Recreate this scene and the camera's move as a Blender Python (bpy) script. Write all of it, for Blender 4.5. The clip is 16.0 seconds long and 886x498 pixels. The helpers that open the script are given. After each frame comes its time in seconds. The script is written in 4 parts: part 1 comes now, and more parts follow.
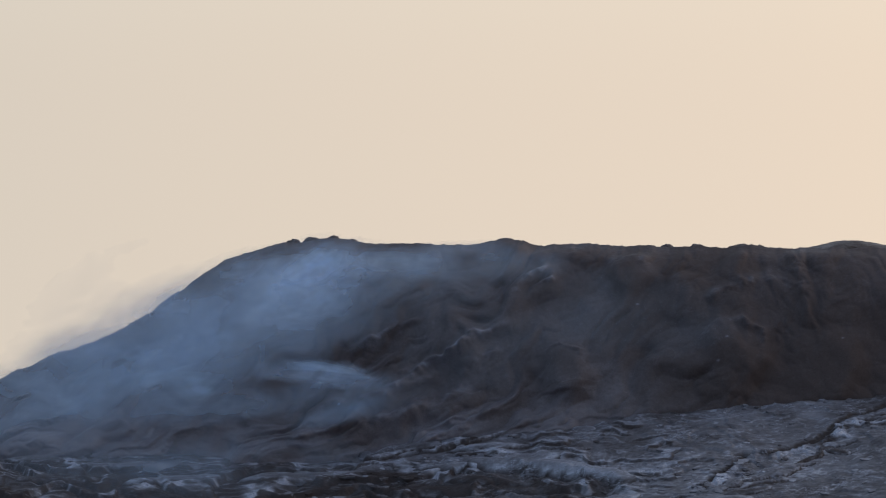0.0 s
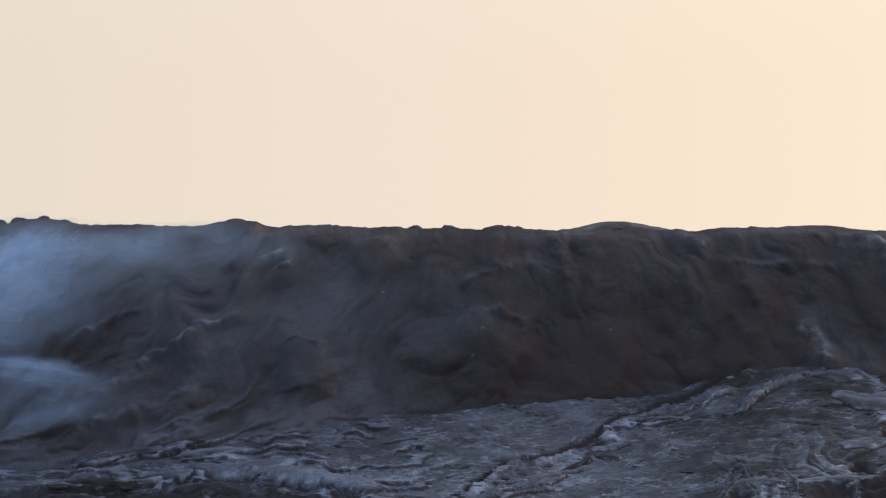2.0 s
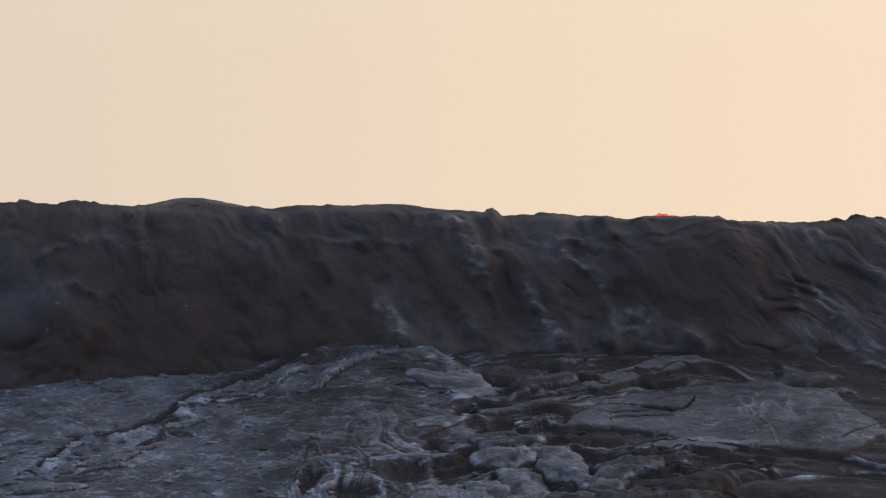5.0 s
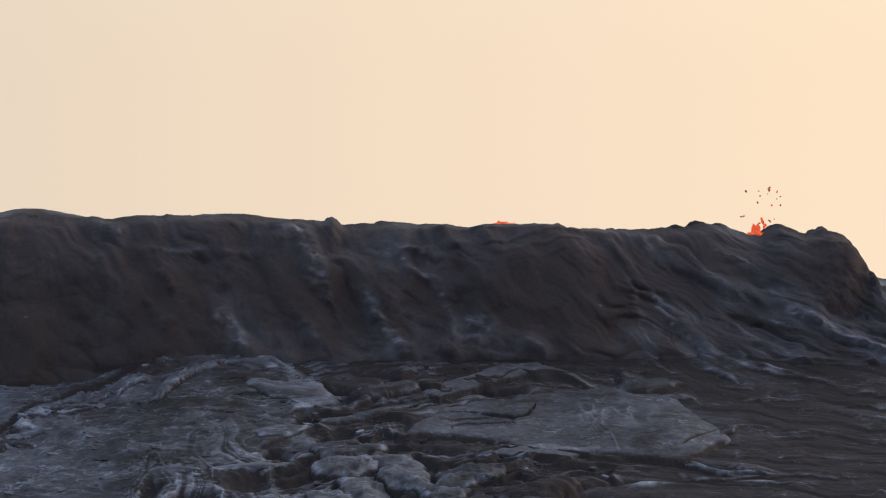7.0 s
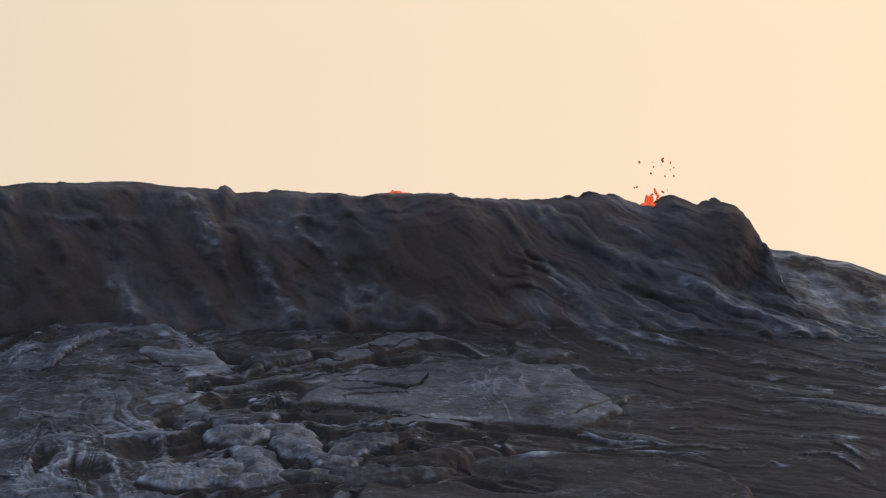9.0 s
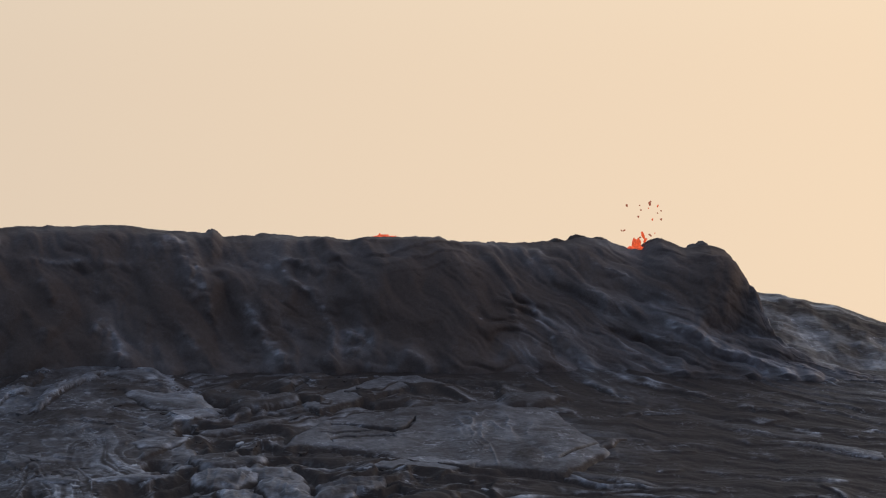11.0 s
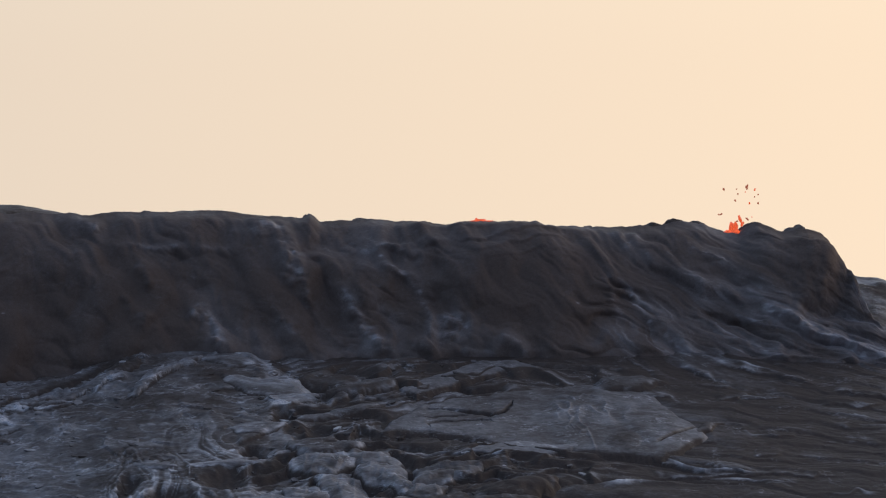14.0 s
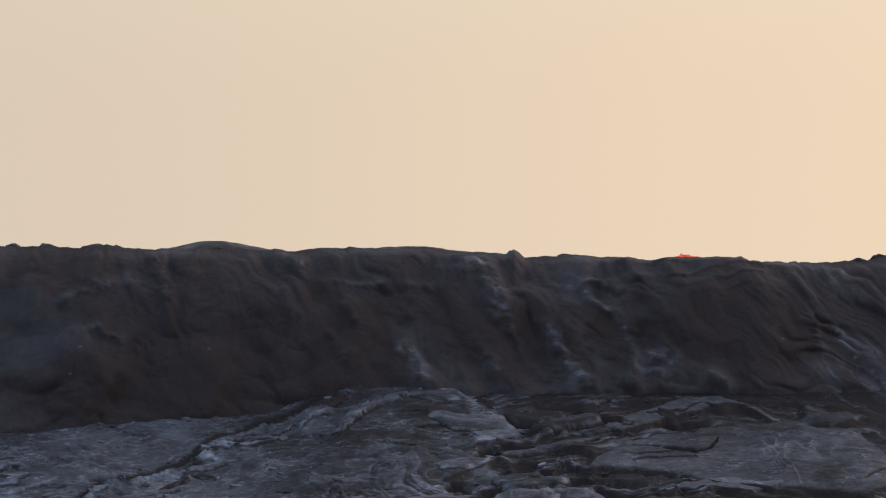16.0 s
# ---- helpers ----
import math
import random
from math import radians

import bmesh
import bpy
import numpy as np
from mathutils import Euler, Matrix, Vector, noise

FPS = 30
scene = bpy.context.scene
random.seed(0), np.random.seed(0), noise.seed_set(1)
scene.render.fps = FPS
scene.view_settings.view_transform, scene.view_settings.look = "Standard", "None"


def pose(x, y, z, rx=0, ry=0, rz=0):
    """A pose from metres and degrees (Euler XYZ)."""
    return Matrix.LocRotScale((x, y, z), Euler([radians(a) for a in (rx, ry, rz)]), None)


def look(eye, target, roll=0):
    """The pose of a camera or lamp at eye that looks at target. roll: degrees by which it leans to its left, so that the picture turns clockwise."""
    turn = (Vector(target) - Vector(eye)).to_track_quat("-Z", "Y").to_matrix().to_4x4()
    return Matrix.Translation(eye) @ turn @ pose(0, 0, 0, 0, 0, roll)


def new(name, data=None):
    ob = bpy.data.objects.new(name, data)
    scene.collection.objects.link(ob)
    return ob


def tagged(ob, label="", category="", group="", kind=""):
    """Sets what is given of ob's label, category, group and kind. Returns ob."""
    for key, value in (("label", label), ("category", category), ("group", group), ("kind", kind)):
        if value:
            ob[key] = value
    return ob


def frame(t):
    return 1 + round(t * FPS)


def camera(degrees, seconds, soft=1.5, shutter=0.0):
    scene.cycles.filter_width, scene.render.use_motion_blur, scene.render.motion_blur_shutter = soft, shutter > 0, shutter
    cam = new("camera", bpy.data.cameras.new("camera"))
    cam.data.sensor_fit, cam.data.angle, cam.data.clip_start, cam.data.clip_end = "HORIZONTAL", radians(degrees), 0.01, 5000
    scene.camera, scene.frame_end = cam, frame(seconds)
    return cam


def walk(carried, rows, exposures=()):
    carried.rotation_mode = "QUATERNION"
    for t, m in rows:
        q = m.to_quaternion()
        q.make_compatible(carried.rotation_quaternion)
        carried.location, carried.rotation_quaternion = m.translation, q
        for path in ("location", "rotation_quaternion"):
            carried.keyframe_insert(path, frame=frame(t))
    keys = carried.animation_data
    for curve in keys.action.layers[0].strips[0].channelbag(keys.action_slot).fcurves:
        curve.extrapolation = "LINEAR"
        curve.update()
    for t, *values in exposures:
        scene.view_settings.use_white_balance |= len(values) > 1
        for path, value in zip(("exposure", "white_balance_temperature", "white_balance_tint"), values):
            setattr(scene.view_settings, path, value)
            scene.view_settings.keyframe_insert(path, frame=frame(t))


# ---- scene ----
cam = camera(12.0, 16.0, soft=1.2)
EYE = 1.6
# seconds, eye x, y, height; degrees turned to the right, up, leaning to the right
ROWS = [
    (0.0, 1.12, -11.42, -0.808, -5.599, 4.040, -0.207),
    (0.2, 0.59, -6.06, -0.431, -5.424, 4.212, -0.020),
    (0.3, 0.37, -3.81, -0.272, -5.342, 4.205, 0.057),
    (0.5, 0.10, -1.05, -0.076, -5.210, 4.141, 0.151),
    (1.0, 0, 0, 0, -4.668, 4.294, -0.095),
    (1.5, 0, 0, 0, -3.358, 4.021, 0.006),
    (2.0, 0, 0, 0, -1.851, 3.799, 0.043),
    (2.5, 0, 0, 0, -1.386, 3.876, 0.077),
    (3.0, 0, 0, 0, -0.472, 3.505, 0.258),
    (3.5, 0, 0, 0, 0.000, 3.346, 0.153),
    (4.0, 0, 0, 0, 1.021, 3.255, -0.039),
    (4.5, 0, 0, 0, 2.280, 3.452, -0.329),
    (5.0, 0, 0, 0, 3.935, 3.493, -0.230),
    (5.2, 0, 0, 0, 4.400, 3.425, -0.195),
    (7.3, 0, 0, 0, 6.364, 3.629, 0.159),
    (7.5, 0, 0, 0, 6.617, 3.533, 0.018),
    (8.0, 0, 0, 0, 7.198, 3.344, -0.201),
    (8.5, 0, 0, 0, 7.298, 3.219, -0.175),
    (9.0, 0, 0, 0, 7.545, 3.190, 0.046),
    (9.5, 0, 0, 0, 7.617, 3.447, 0.060),
    (9.7, 0, 0, 0, 7.600, 3.633, 0.200),
    (12.0, 0, 0, 0, 7.769, 3.854, 0.004),
    (12.5, 0, 0, 0, 7.386, 3.930, -0.162),
    (13.0, 0, 0, 0, 7.087, 3.776, -0.119),
    (13.5, 0, 0, 0, 6.900, 3.606, -0.042),
    (14.0, 0, 0, 0, 6.391, 3.572, 0.163),
    (14.5, 0, 0, 0, 5.669, 3.697, 0.216),
    (15.0, 0, 0, 0, 4.948, 3.913, 0.089),
    (15.5, 0, 0, 0, 4.296, 4.155, 0.042),
    (16.0, 0, 0, 0, 3.613, 4.064, 0.024),
]
EXPOSURES = [(0, 0, 6380, 10), (0.5, -0.05, 6380, 10), (1, -0.1, 6380, 10), (1.5, -0.04, 6380, 10), (2, 0.16, 6330, 10), (2.5, 0.13, 6330, 10), (3, 0.18, 6330, 10), (3.5, 0.25, 6330, 10), (4, 0.18, 6330, 10), (4.5, 0.02, 6430, 10), (5, -0.06, 6500, 10), (8, 0, 6533, 10), (9, 0, 6544, 10), (9.5, -0.12, 6550, 10), (12, -0.18, 6720, 10), (13, -0.18, 6720, 10), (13.5, -0.01, 6450, 10), (15, -0.03, 6400, 10), (15.5, -0.18, 6500, 10), (16, -0.18, 6580, 10)]
walk(cam, [(t, pose(x, y, EYE + z, 90 + up, lean, -turn)) for t, x, y, z, turn, up, lean in ROWS], EXPOSURES)

# ---- light: evening sky, the sun low ahead and to the right behind volcanic haze ----
SUN_AZ, SUN_EL = 58.0, 6.0
world = bpy.data.worlds.new("evening_sky")
scene.world = world
world.use_nodes = True
wn, wl = world.node_tree.nodes, world.node_tree.links.new
sky = wn.new("ShaderNodeTexSky")
sky.sky_type = "NISHITA"
sky.sun_disc = False
sky.sun_elevation, sky.sun_rotation = radians(SUN_EL), radians(SUN_AZ)
sky.altitude, sky.air_density, sky.dust_density, sky.ozone_density = 600, 1.0, 1.0, 1.0
clear = wn["Background"]
clear.inputs[1].default_value = 0.62
wl(sky.outputs[0], clear.inputs[0])
# the haze: pale and warm along the horizon, warmer towards the sun, gone high up
way = wn.new("ShaderNodeTexCoord")
height = wn.new("ShaderNodeSeparateXYZ")
wl(way.outputs["Generated"], height.inputs[0])
veil = wn.new("ShaderNodeMapRange")
veil.interpolation_type = "SMOOTHSTEP"
for key, value in (("From Min", 0.10), ("From Max", 0.38), ("To Min", 1.0), ("To Max", 0.50)):
    veil.inputs[key].default_value = value
wl(height.outputs["Z"], veil.inputs["Value"])
toward = wn.new("ShaderNodeVectorMath")
toward.operation = "DOT_PRODUCT"
toward.inputs[1].default_value = (math.sin(radians(SUN_AZ)), math.cos(radians(SUN_AZ)), 0)
wl(way.outputs["Generated"], toward.inputs[0])
warm = wn.new("ShaderNodeValToRGB")
for k, (place, tint) in enumerate(((0.0, (0.17, 0.16, 0.17, 1)), (0.326, (0.694, 0.61, 0.509, 1)), (0.515, (0.82, 0.68, 0.54, 1)), (0.72, (1.02, 0.80, 0.58, 1)), (1.0, (2.6, 1.9, 1.3, 1)))):
    e = warm.color_ramp.elements[k] if k < 2 else warm.color_ramp.elements.new(place)
    e.position, e.color = place, tint
wl(toward.outputs["Value"], warm.inputs["Fac"])
haze = wn.new("ShaderNodeBackground")
wl(warm.outputs["Color"], haze.inputs[0])
blend = wn.new("ShaderNodeMixShader")
wl(veil.outputs[0], blend.inputs[0])
wl(clear.outputs[0], blend.inputs[1])
wl(haze.outputs[0], blend.inputs[2])
wl(blend.outputs[0], wn["World Output"].inputs[0])

sun = new("sun", bpy.data.lights.new("sun", "SUN"))
sun.data.energy, sun.data.angle, sun.data.color = 0.25, radians(20), (1.0, 0.78, 0.58)
sun.matrix_world = look((0, 0, 60), (-60 * math.sin(radians(SUN_AZ)), -60 * math.cos(radians(SUN_AZ)), 60 - 60 * math.tan(radians(SUN_EL))))


# ---- noise on arrays ----
def lattice(ix, iy, iz, seed):
    h = (ix * 374761393 + iy * 668265263 + iz * 2147483647 + seed * 144269504) & 0xFFFFFFFF
    h = ((h ^ (h >> 13)) * 1274126177) & 0xFFFFFFFF
    return ((h ^ (h >> 16)) & 0xFFFF).astype(np.float32) / 32767.5 - 1.0


def noise2(x, y, seed=0):
    """Smooth value noise from -1 to 1."""
    fx, fy = np.floor(x), np.floor(y)
    ix, iy = fx.astype(np.int64), fy.astype(np.int64)
    u, v = (x - fx).astype(np.float32), (y - fy).astype(np.float32)
    u, v = u * u * u * (u * (u * 6 - 15) + 10), v * v * v * (v * (v * 6 - 15) + 10)
    a, b = lattice(ix, iy, 0, seed), lattice(ix + 1, iy, 0, seed)
    c, d = lattice(ix, iy + 1, 0, seed), lattice(ix + 1, iy + 1, 0, seed)
    return (a + (b - a) * u) * (1 - v) + (c + (d - c) * u) * v


def fbm(x, y, octaves=5, seed=0, gain=0.5, turn=0.6):
    total, amp, norm = 0.0, 1.0, 0.0
    co, si = math.cos(turn), math.sin(turn)
    for k in range(octaves):
        total = total + amp * noise2(x, y, seed + 17 * k)
        norm += amp
        amp *= gain
        x, y = 2.03 * (co * x - si * y) + 5.3, 2.03 * (si * x + co * y) + 1.7
    return total / norm


def ridged(x, y, octaves=4, seed=0):
    total, amp, norm = 0.0, 1.0, 0.0
    for k in range(octaves):
        total = total + amp * (1 - 2 * np.abs(noise2(x, y, seed + 29 * k)))
        norm += amp
        amp *= 0.5
        x, y = 2.1 * x + 3.1, 2.1 * y + 7.7
    return total / norm


def billow(x, y, octaves=4, seed=0, gain=0.5):
    """Rounded swellings with sharp creases between them, 0 to 1."""
    total, amp, norm = 0.0, 1.0, 0.0
    for k in range(octaves):
        total = total + amp * np.abs(noise2(x, y, seed + 31 * k))
        norm += amp
        amp *= gain
        x, y = 2.07 * (0.8 * x - 0.6 * y) + 4.1, 2.07 * (0.6 * x + 0.8 * y) + 2.9
    return total / norm


def shingle(s, front=0.2):
    """Overlapping sheets along s: a steep front, then a top that sinks back to the next. Returns the height, 0 to 1, and the sheet's number."""
    n = np.floor(s)
    f = s - n
    return step(0.0, front, f) - f, n


def step(a, b, x):
    s = np.clip((x - a) / (b - a), 0, 1)
    return s * s * (3 - 2 * s)


def inside(x, y, corners, soft):
    """1 within the outline, 0 outside, with a soft edge of that width."""
    px, py = np.array(corners, float).T
    sign, near = np.zeros(x.shape, bool), np.full(x.shape, 1e9, np.float32)
    for i in range(len(px)):
        ax, ay, bx, by = px[i - 1], py[i - 1], px[i], py[i]
        ex, ey = bx - ax, by - ay
        s = np.clip(((x - ax) * ex + (y - ay) * ey) / (ex * ex + ey * ey), 0, 1)
        near = np.minimum(near, np.hypot(x - ax - s * ex, y - ay - s * ey))
        crossing = (ay > y) != (by > y)
        sign ^= crossing & (x < ax + (y - ay) * ex / (ey if abs(ey) > 1e-9 else 1e-9))
    return step(-soft, soft, np.where(sign, near, -near))


def along(x, y, line):
    """Distance to a broken line, and how far along it the nearest point lies, from 0 to 1."""
    near, where = np.full(x.shape, 1e9, np.float32), np.zeros(x.shape, np.float32)
    n = len(line) - 1
    for i in range(n):
        (ax, ay), (bx, by) = line[i], line[i + 1]
        ex, ey = bx - ax, by - ay
        s = np.clip(((x - ax) * ex + (y - ay) * ey) / (ex * ex + ey * ey), 0, 1)
        d = np.hypot(x - ax - s * ex, y - ay - s * ey)
        where = np.where(d < near, (i + s) / n, where)
        near = np.minimum(near, d)
    return near, where


def bump(x, y, cx, cy, rx, ry, turn=0.0, power=1.0):
    co, si = math.cos(radians(turn)), math.sin(radians(turn))
    u, v = ((x - cx) * co + (y - cy) * si) / rx, (-(x - cx) * si + (y - cy) * co) / ry
    return np.clip(1 - u * u - v * v, 0, 1) ** power


def mound(x, y, cx, cy, rx, ry, turn=0.0):
    co, si = math.cos(radians(turn)), math.sin(radians(turn))
    u, v = ((x - cx) * co + (y - cy) * si) / rx, (-(x - cx) * si + (y - cy) * co) / ry
    return np.exp(-1.4 * (u * u + v * v))


# ---- meshes ----
def sheet(name, px, py, pz, material, masks=None, keep=None):
    """A mesh from a grid of places (rows by columns), smooth shaded, with masks as point attributes."""
    rows, cols = px.shape
    mesh = bpy.data.meshes.new(name)
    i = np.arange(rows * cols, dtype=np.int32).reshape(rows, cols)
    quads = np.stack([i[:-1, :-1], i[:-1, 1:], i[1:, 1:], i[1:, :-1]], -1).reshape(-1, 4)
    used = np.arange(rows * cols)
    if keep is not None:
        # only the squares where keep holds at a corner
        quads = quads[keep.ravel()[quads].any(1)]
        used = np.unique(quads)
        index = np.zeros(rows * cols, np.int32)
        index[used] = np.arange(len(used))
        quads = index[quads]
    mesh.vertices.add(len(used))
    mesh.vertices.foreach_set("co", np.stack([px, py, pz], -1).reshape(-1, 3)[used].astype(np.float32).ravel())
    mesh.loops.add(quads.size)
    mesh.loops.foreach_set("vertex_index", quads.ravel())
    mesh.polygons.add(len(quads))
    mesh.polygons.foreach_set("loop_start", np.arange(0, quads.size, 4, dtype=np.int32))
    mesh.polygons.foreach_set("use_smooth", np.ones(len(quads), bool))
    for key, values in (masks or {}).items():
        mesh.attributes.new(key, "FLOAT", "POINT").data.foreach_set("value", values.ravel()[used].astype(np.float32))
    mesh.update(calc_edges=True)
    mesh.materials.append(material)
    return new(name, mesh)


def part(name, bm, material, parent=None, label="", smooth=True):
    mesh = bpy.data.meshes.new(name)
    bm.to_mesh(mesh)
    bm.free()
    if smooth:
        mesh.polygons.foreach_set("use_smooth", np.ones(len(mesh.polygons), bool))
    mesh.materials.append(material)
    ob = new(name, mesh)
    ob.parent = parent
    if label:
        ob["label"] = label
    return ob


# ---- materials ----
def rock(name, dark, light, mask="", scale=1.0, rough=(0.55, 0.85), grain=0.5, streak=(1, 1, 1), patch=(0.42, 0.62), bump_depth=0.02, gloss=0.5, contrast=1.0, lines=0.0, curve=1.0):
    """Basalt: two tones mixed by patches of noise (and by a mask of the mesh), with grain, stains and relief."""
    m = bpy.data.materials.new(name)
    m.use_nodes = True
    t = m.node_tree
    n, link = t.nodes, t.links.new
    bsdf = n["Principled BSDF"]
    geo = n.new("ShaderNodeNewGeometry")
    turn = n.new("ShaderNodeMapping")
    turn.inputs["Rotation"].default_value = (0, radians(6), 0)
    turn.inputs["Scale"].default_value = [s * scale for s in streak]
    link(geo.outputs["Position"], turn.inputs["Vector"])

    flat = n.new("ShaderNodeMapping")
    flat.inputs["Rotation"].default_value = (0, radians(-14), 0)
    flat.inputs["Scale"].default_value = (0.5, 0.8, 1.6)
    link(geo.outputs["Position"], flat.inputs["Vector"])

    def tex(size, detail, roughness, source=turn.outputs["Vector"], distort=0.0):
        k = n.new("ShaderNodeTexNoise")
        k.inputs["Scale"].default_value, k.inputs["Detail"].default_value = size, detail
        k.inputs["Roughness"].default_value, k.inputs["Distortion"].default_value = roughness, distort
        link(source, k.inputs["Vector"])
        return k.outputs["Fac"]

    def ramp(fac, a, b, low=(0, 0, 0), high=(1, 1, 1)):
        k = n.new("ShaderNodeValToRGB")
        k.color_ramp.elements[0].position, k.color_ramp.elements[1].position = a, b
        k.color_ramp.elements[0].color, k.color_ramp.elements[1].color = (*low, 1), (*high, 1)
        link(fac, k.inputs["Fac"])
        return k.outputs["Color"]

    def math_node(op, a, b):
        k = n.new("ShaderNodeMath")
        k.operation = op
        for i, v in enumerate((a, b)):
            if isinstance(v, (int, float)):
                k.inputs[i].default_value = v
            else:
                link(v, k.inputs[i])
        return k.outputs[0]

    def mix(fac, a, b, blend="MIX"):
        k = n.new("ShaderNodeMix")
        k.data_type, k.blend_type = "RGBA", blend
        for i, v in ((0, fac), (6, a), (7, b)):
            if isinstance(v, (int, float)):
                k.inputs[i].default_value = v
            elif isinstance(v, tuple):
                k.inputs[i].default_value = (*v, 1)
            else:
                link(v, k.inputs[i])
        return k.outputs[2]

    patches = ramp(tex(0.9, 7, 0.62, distort=0.4), *patch)
    grains = tex(14, 4, 0.6)
    specks = ramp(tex(38, 3, 0.6), 0.35, 0.75)
    amount = patches
    if mask:
        k = n.new("ShaderNodeAttribute")
        k.attribute_name = mask
        fine = math_node("MULTIPLY", math_node("SUBTRACT", tex(2.4, 5, 0.58, distort=0.5), 0.5), contrast)
        flecks = math_node("MULTIPLY", math_node("SUBTRACT", tex(8, 3, 0.6, distort=0.6), 0.5), contrast * 1.0)
        amount = math_node("ADD", math_node("ADD", k.outputs["Fac"], fine), flecks)
        if lines:
            # thin broken edges of flakes
            for size, seat in ((1.7, 0.5), (3.6, 0.47)):
                off = math_node("ABSOLUTE", math_node("SUBTRACT", tex(size, 3, 0.55, source=flat.outputs["Vector"], distort=0.9), seat), 0.0)
                edge = math_node("MULTIPLY", ramp(off, 0.003, 0.014, (1, 1, 1), (0, 0, 0)), ramp(tex(1.3, 3, 0.6), 0.48, 0.62))
                amount = math_node("ADD", amount, math_node("MULTIPLY", edge, lines))
        amount = math_node("POWER", math_node("MINIMUM", math_node("MAXIMUM", amount, 0.0), 1.0), curve)
    tone = mix(amount, dark, light)
    tone = mix(grain, tone, mix(1.0, tone, ramp(grains, 0.25, 0.8, (0.45, 0.45, 0.45), (1.75, 1.75, 1.75)), "MULTIPLY"))
    tone = mix(0.35, tone, mix(1.0, tone, ramp(specks, 0.0, 1.0, (0.6, 0.58, 0.56), (1.4, 1.42, 1.45)), "MULTIPLY"))
    link(tone, bsdf.inputs["Base Color"])
    k = n.new("ShaderNodeMapRange")
    k.inputs["To Min"].default_value, k.inputs["To Max"].default_value = rough[1], rough[0]
    link(amount, k.inputs["Value"])
    link(math_node("ADD", k.outputs[0], math_node("MULTIPLY", math_node("SUBTRACT", grains, 0.5), 0.35)), bsdf.inputs["Roughness"])
    link(math_node("ADD", math_node("MULTIPLY", amount, gloss), 0.10), bsdf.inputs["Specular IOR Level"])
    relief = math_node("ADD", math_node("MULTIPLY", grains, 0.12), math_node("MULTIPLY", tex(4.5, 3, 0.5, distort=0.8), 2.0))
    b = n.new("ShaderNodeBump")
    b.inputs["Strength"].default_value, b.inputs["Distance"].default_value = 1.0, bump_depth
    link(relief, b.inputs["Height"])
    link(b.outputs[0], bsdf.inputs["Normal"])
    return m


FIELD = rock("pahoehoe_crust", (0.0460, 0.0355, 0.0365), (0.370, 0.380, 0.480), mask="crust", rough=(0.25, 0.7), grain=0.35, streak=(0.8, 1, 1), bump_depth=0.010, gloss=0.7, contrast=0.46, lines=0.35, curve=1.85)
CLIFF = rock("weathered_basalt", (0.080, 0.0605, 0.0605), (0.225, 0.212, 0.262), mask="crust", rough=(0.35, 0.85), grain=0.2, bump_depth=0.008, gloss=0.5, contrast=0.25, lines=0.10, curve=1.35)





# ---- the slope: a lava field that rises to the foot of the ridge ----
def field_across():
    """Columns, as places across at 100 m: close together where the ridge stands, wide apart beyond."""
    fine = np.arange(-24.5, 27.0, 0.032)
    out = np.array([3, 8, 25, 80, 300, 1200, 4000])
    return np.concatenate([-24.5 - out[::-1], fine, 27.0 + out])


FOOT_X = (-22, -14, -11, -8, -4.6, -1.1, 1.5, 3, 5, 12, 23, 27)
FOOT_Z = (3.3, 3.1, 3.05, 3.6, 4.15, 4.45, 4.55, 5.0, 5.3, 5.4, 5.2, 5.0)
RISE = 0.33


def foot(c):
    """Height of the ridge's foot."""
    return sum(np.interp(c + o, FOOT_X, FOOT_Z) for o in (-1.5, -1.0, -0.5, 0.0, 0.5, 1.0, 1.5)) / 7


APRON = [(-12, 3.3), (-6, 3.75), (-4.5, 4.15), (-1.1, 4.5), (1.5, 4.6), (3, 5.1), (4.1, 5.4), (6.6, 5.3), (8.04, 4.25), (7.1, 3.45),
         (7.4, 3.1), (6.5, 2.4), (7.3, 1.6), (6.5, 1.0), (-4, 1.0), (-5.2, 2.4), (-8, 2.9), (-12, 2.6)]
HOLLOWS = ((6.05, 2.2, 0.75, 0.34), (3.75, 2.0, 0.25, 0.5), (4.75, 1.72, 0.55, 0.4), (-7.6, 2.15, 1.7, 0.3), (-10, 2.1, 1.1, 0.32),
           (-1.7, 2.95, 0.5, 0.1), (9.0, 4.6, 0.8, 0.3), (14.6, 1.9, 1.25, 0.45), (11.0, 3.1, 1.2, 0.3), (8.2, 3.3, 0.7, 0.25),
           (7.48, 3.69, 0.55, 0.15), (8.34, 4.47, 0.55, 0.26), (6.76, 2.81, 0.4, 0.22), (10.9, 3.0, 1.2, 0.2), (11.6, 4.42, 1.3, 0.12), (9.4, 1.91, 0.5, 0.25))
SLAB = [(9.76, 3.45), (9.96, 3.75), (10.84, 4.19), (11.66, 4.42), (12.74, 4.51), (13.77, 4.58), (14.79, 4.66), (15.75, 4.49), (16.3, 4.33), (16.78, 3.92), (17.27, 3.63), (17.54, 3.32), (16.58, 2.77), (15.48, 2.83), (14.38, 2.95), (13.98, 3), (13.02, 3.09), (11.66, 3.29), (10.84, 3.4)]
SEAM = [(-3, 1.97), (-1.8, 2.64), (0.2, 3.3), (1.14, 3.83), (2.9, 4.5), (4.1, 5.3)]


# edges of thin sheets of crust: lightness, width of the pale edge, height, line across and up
MIDDLE_SHEETS = (
    (0.26, 0.1, 0.06, ((6.93, 3.73), (8.01, 3.87), (9.49, 4.31))),
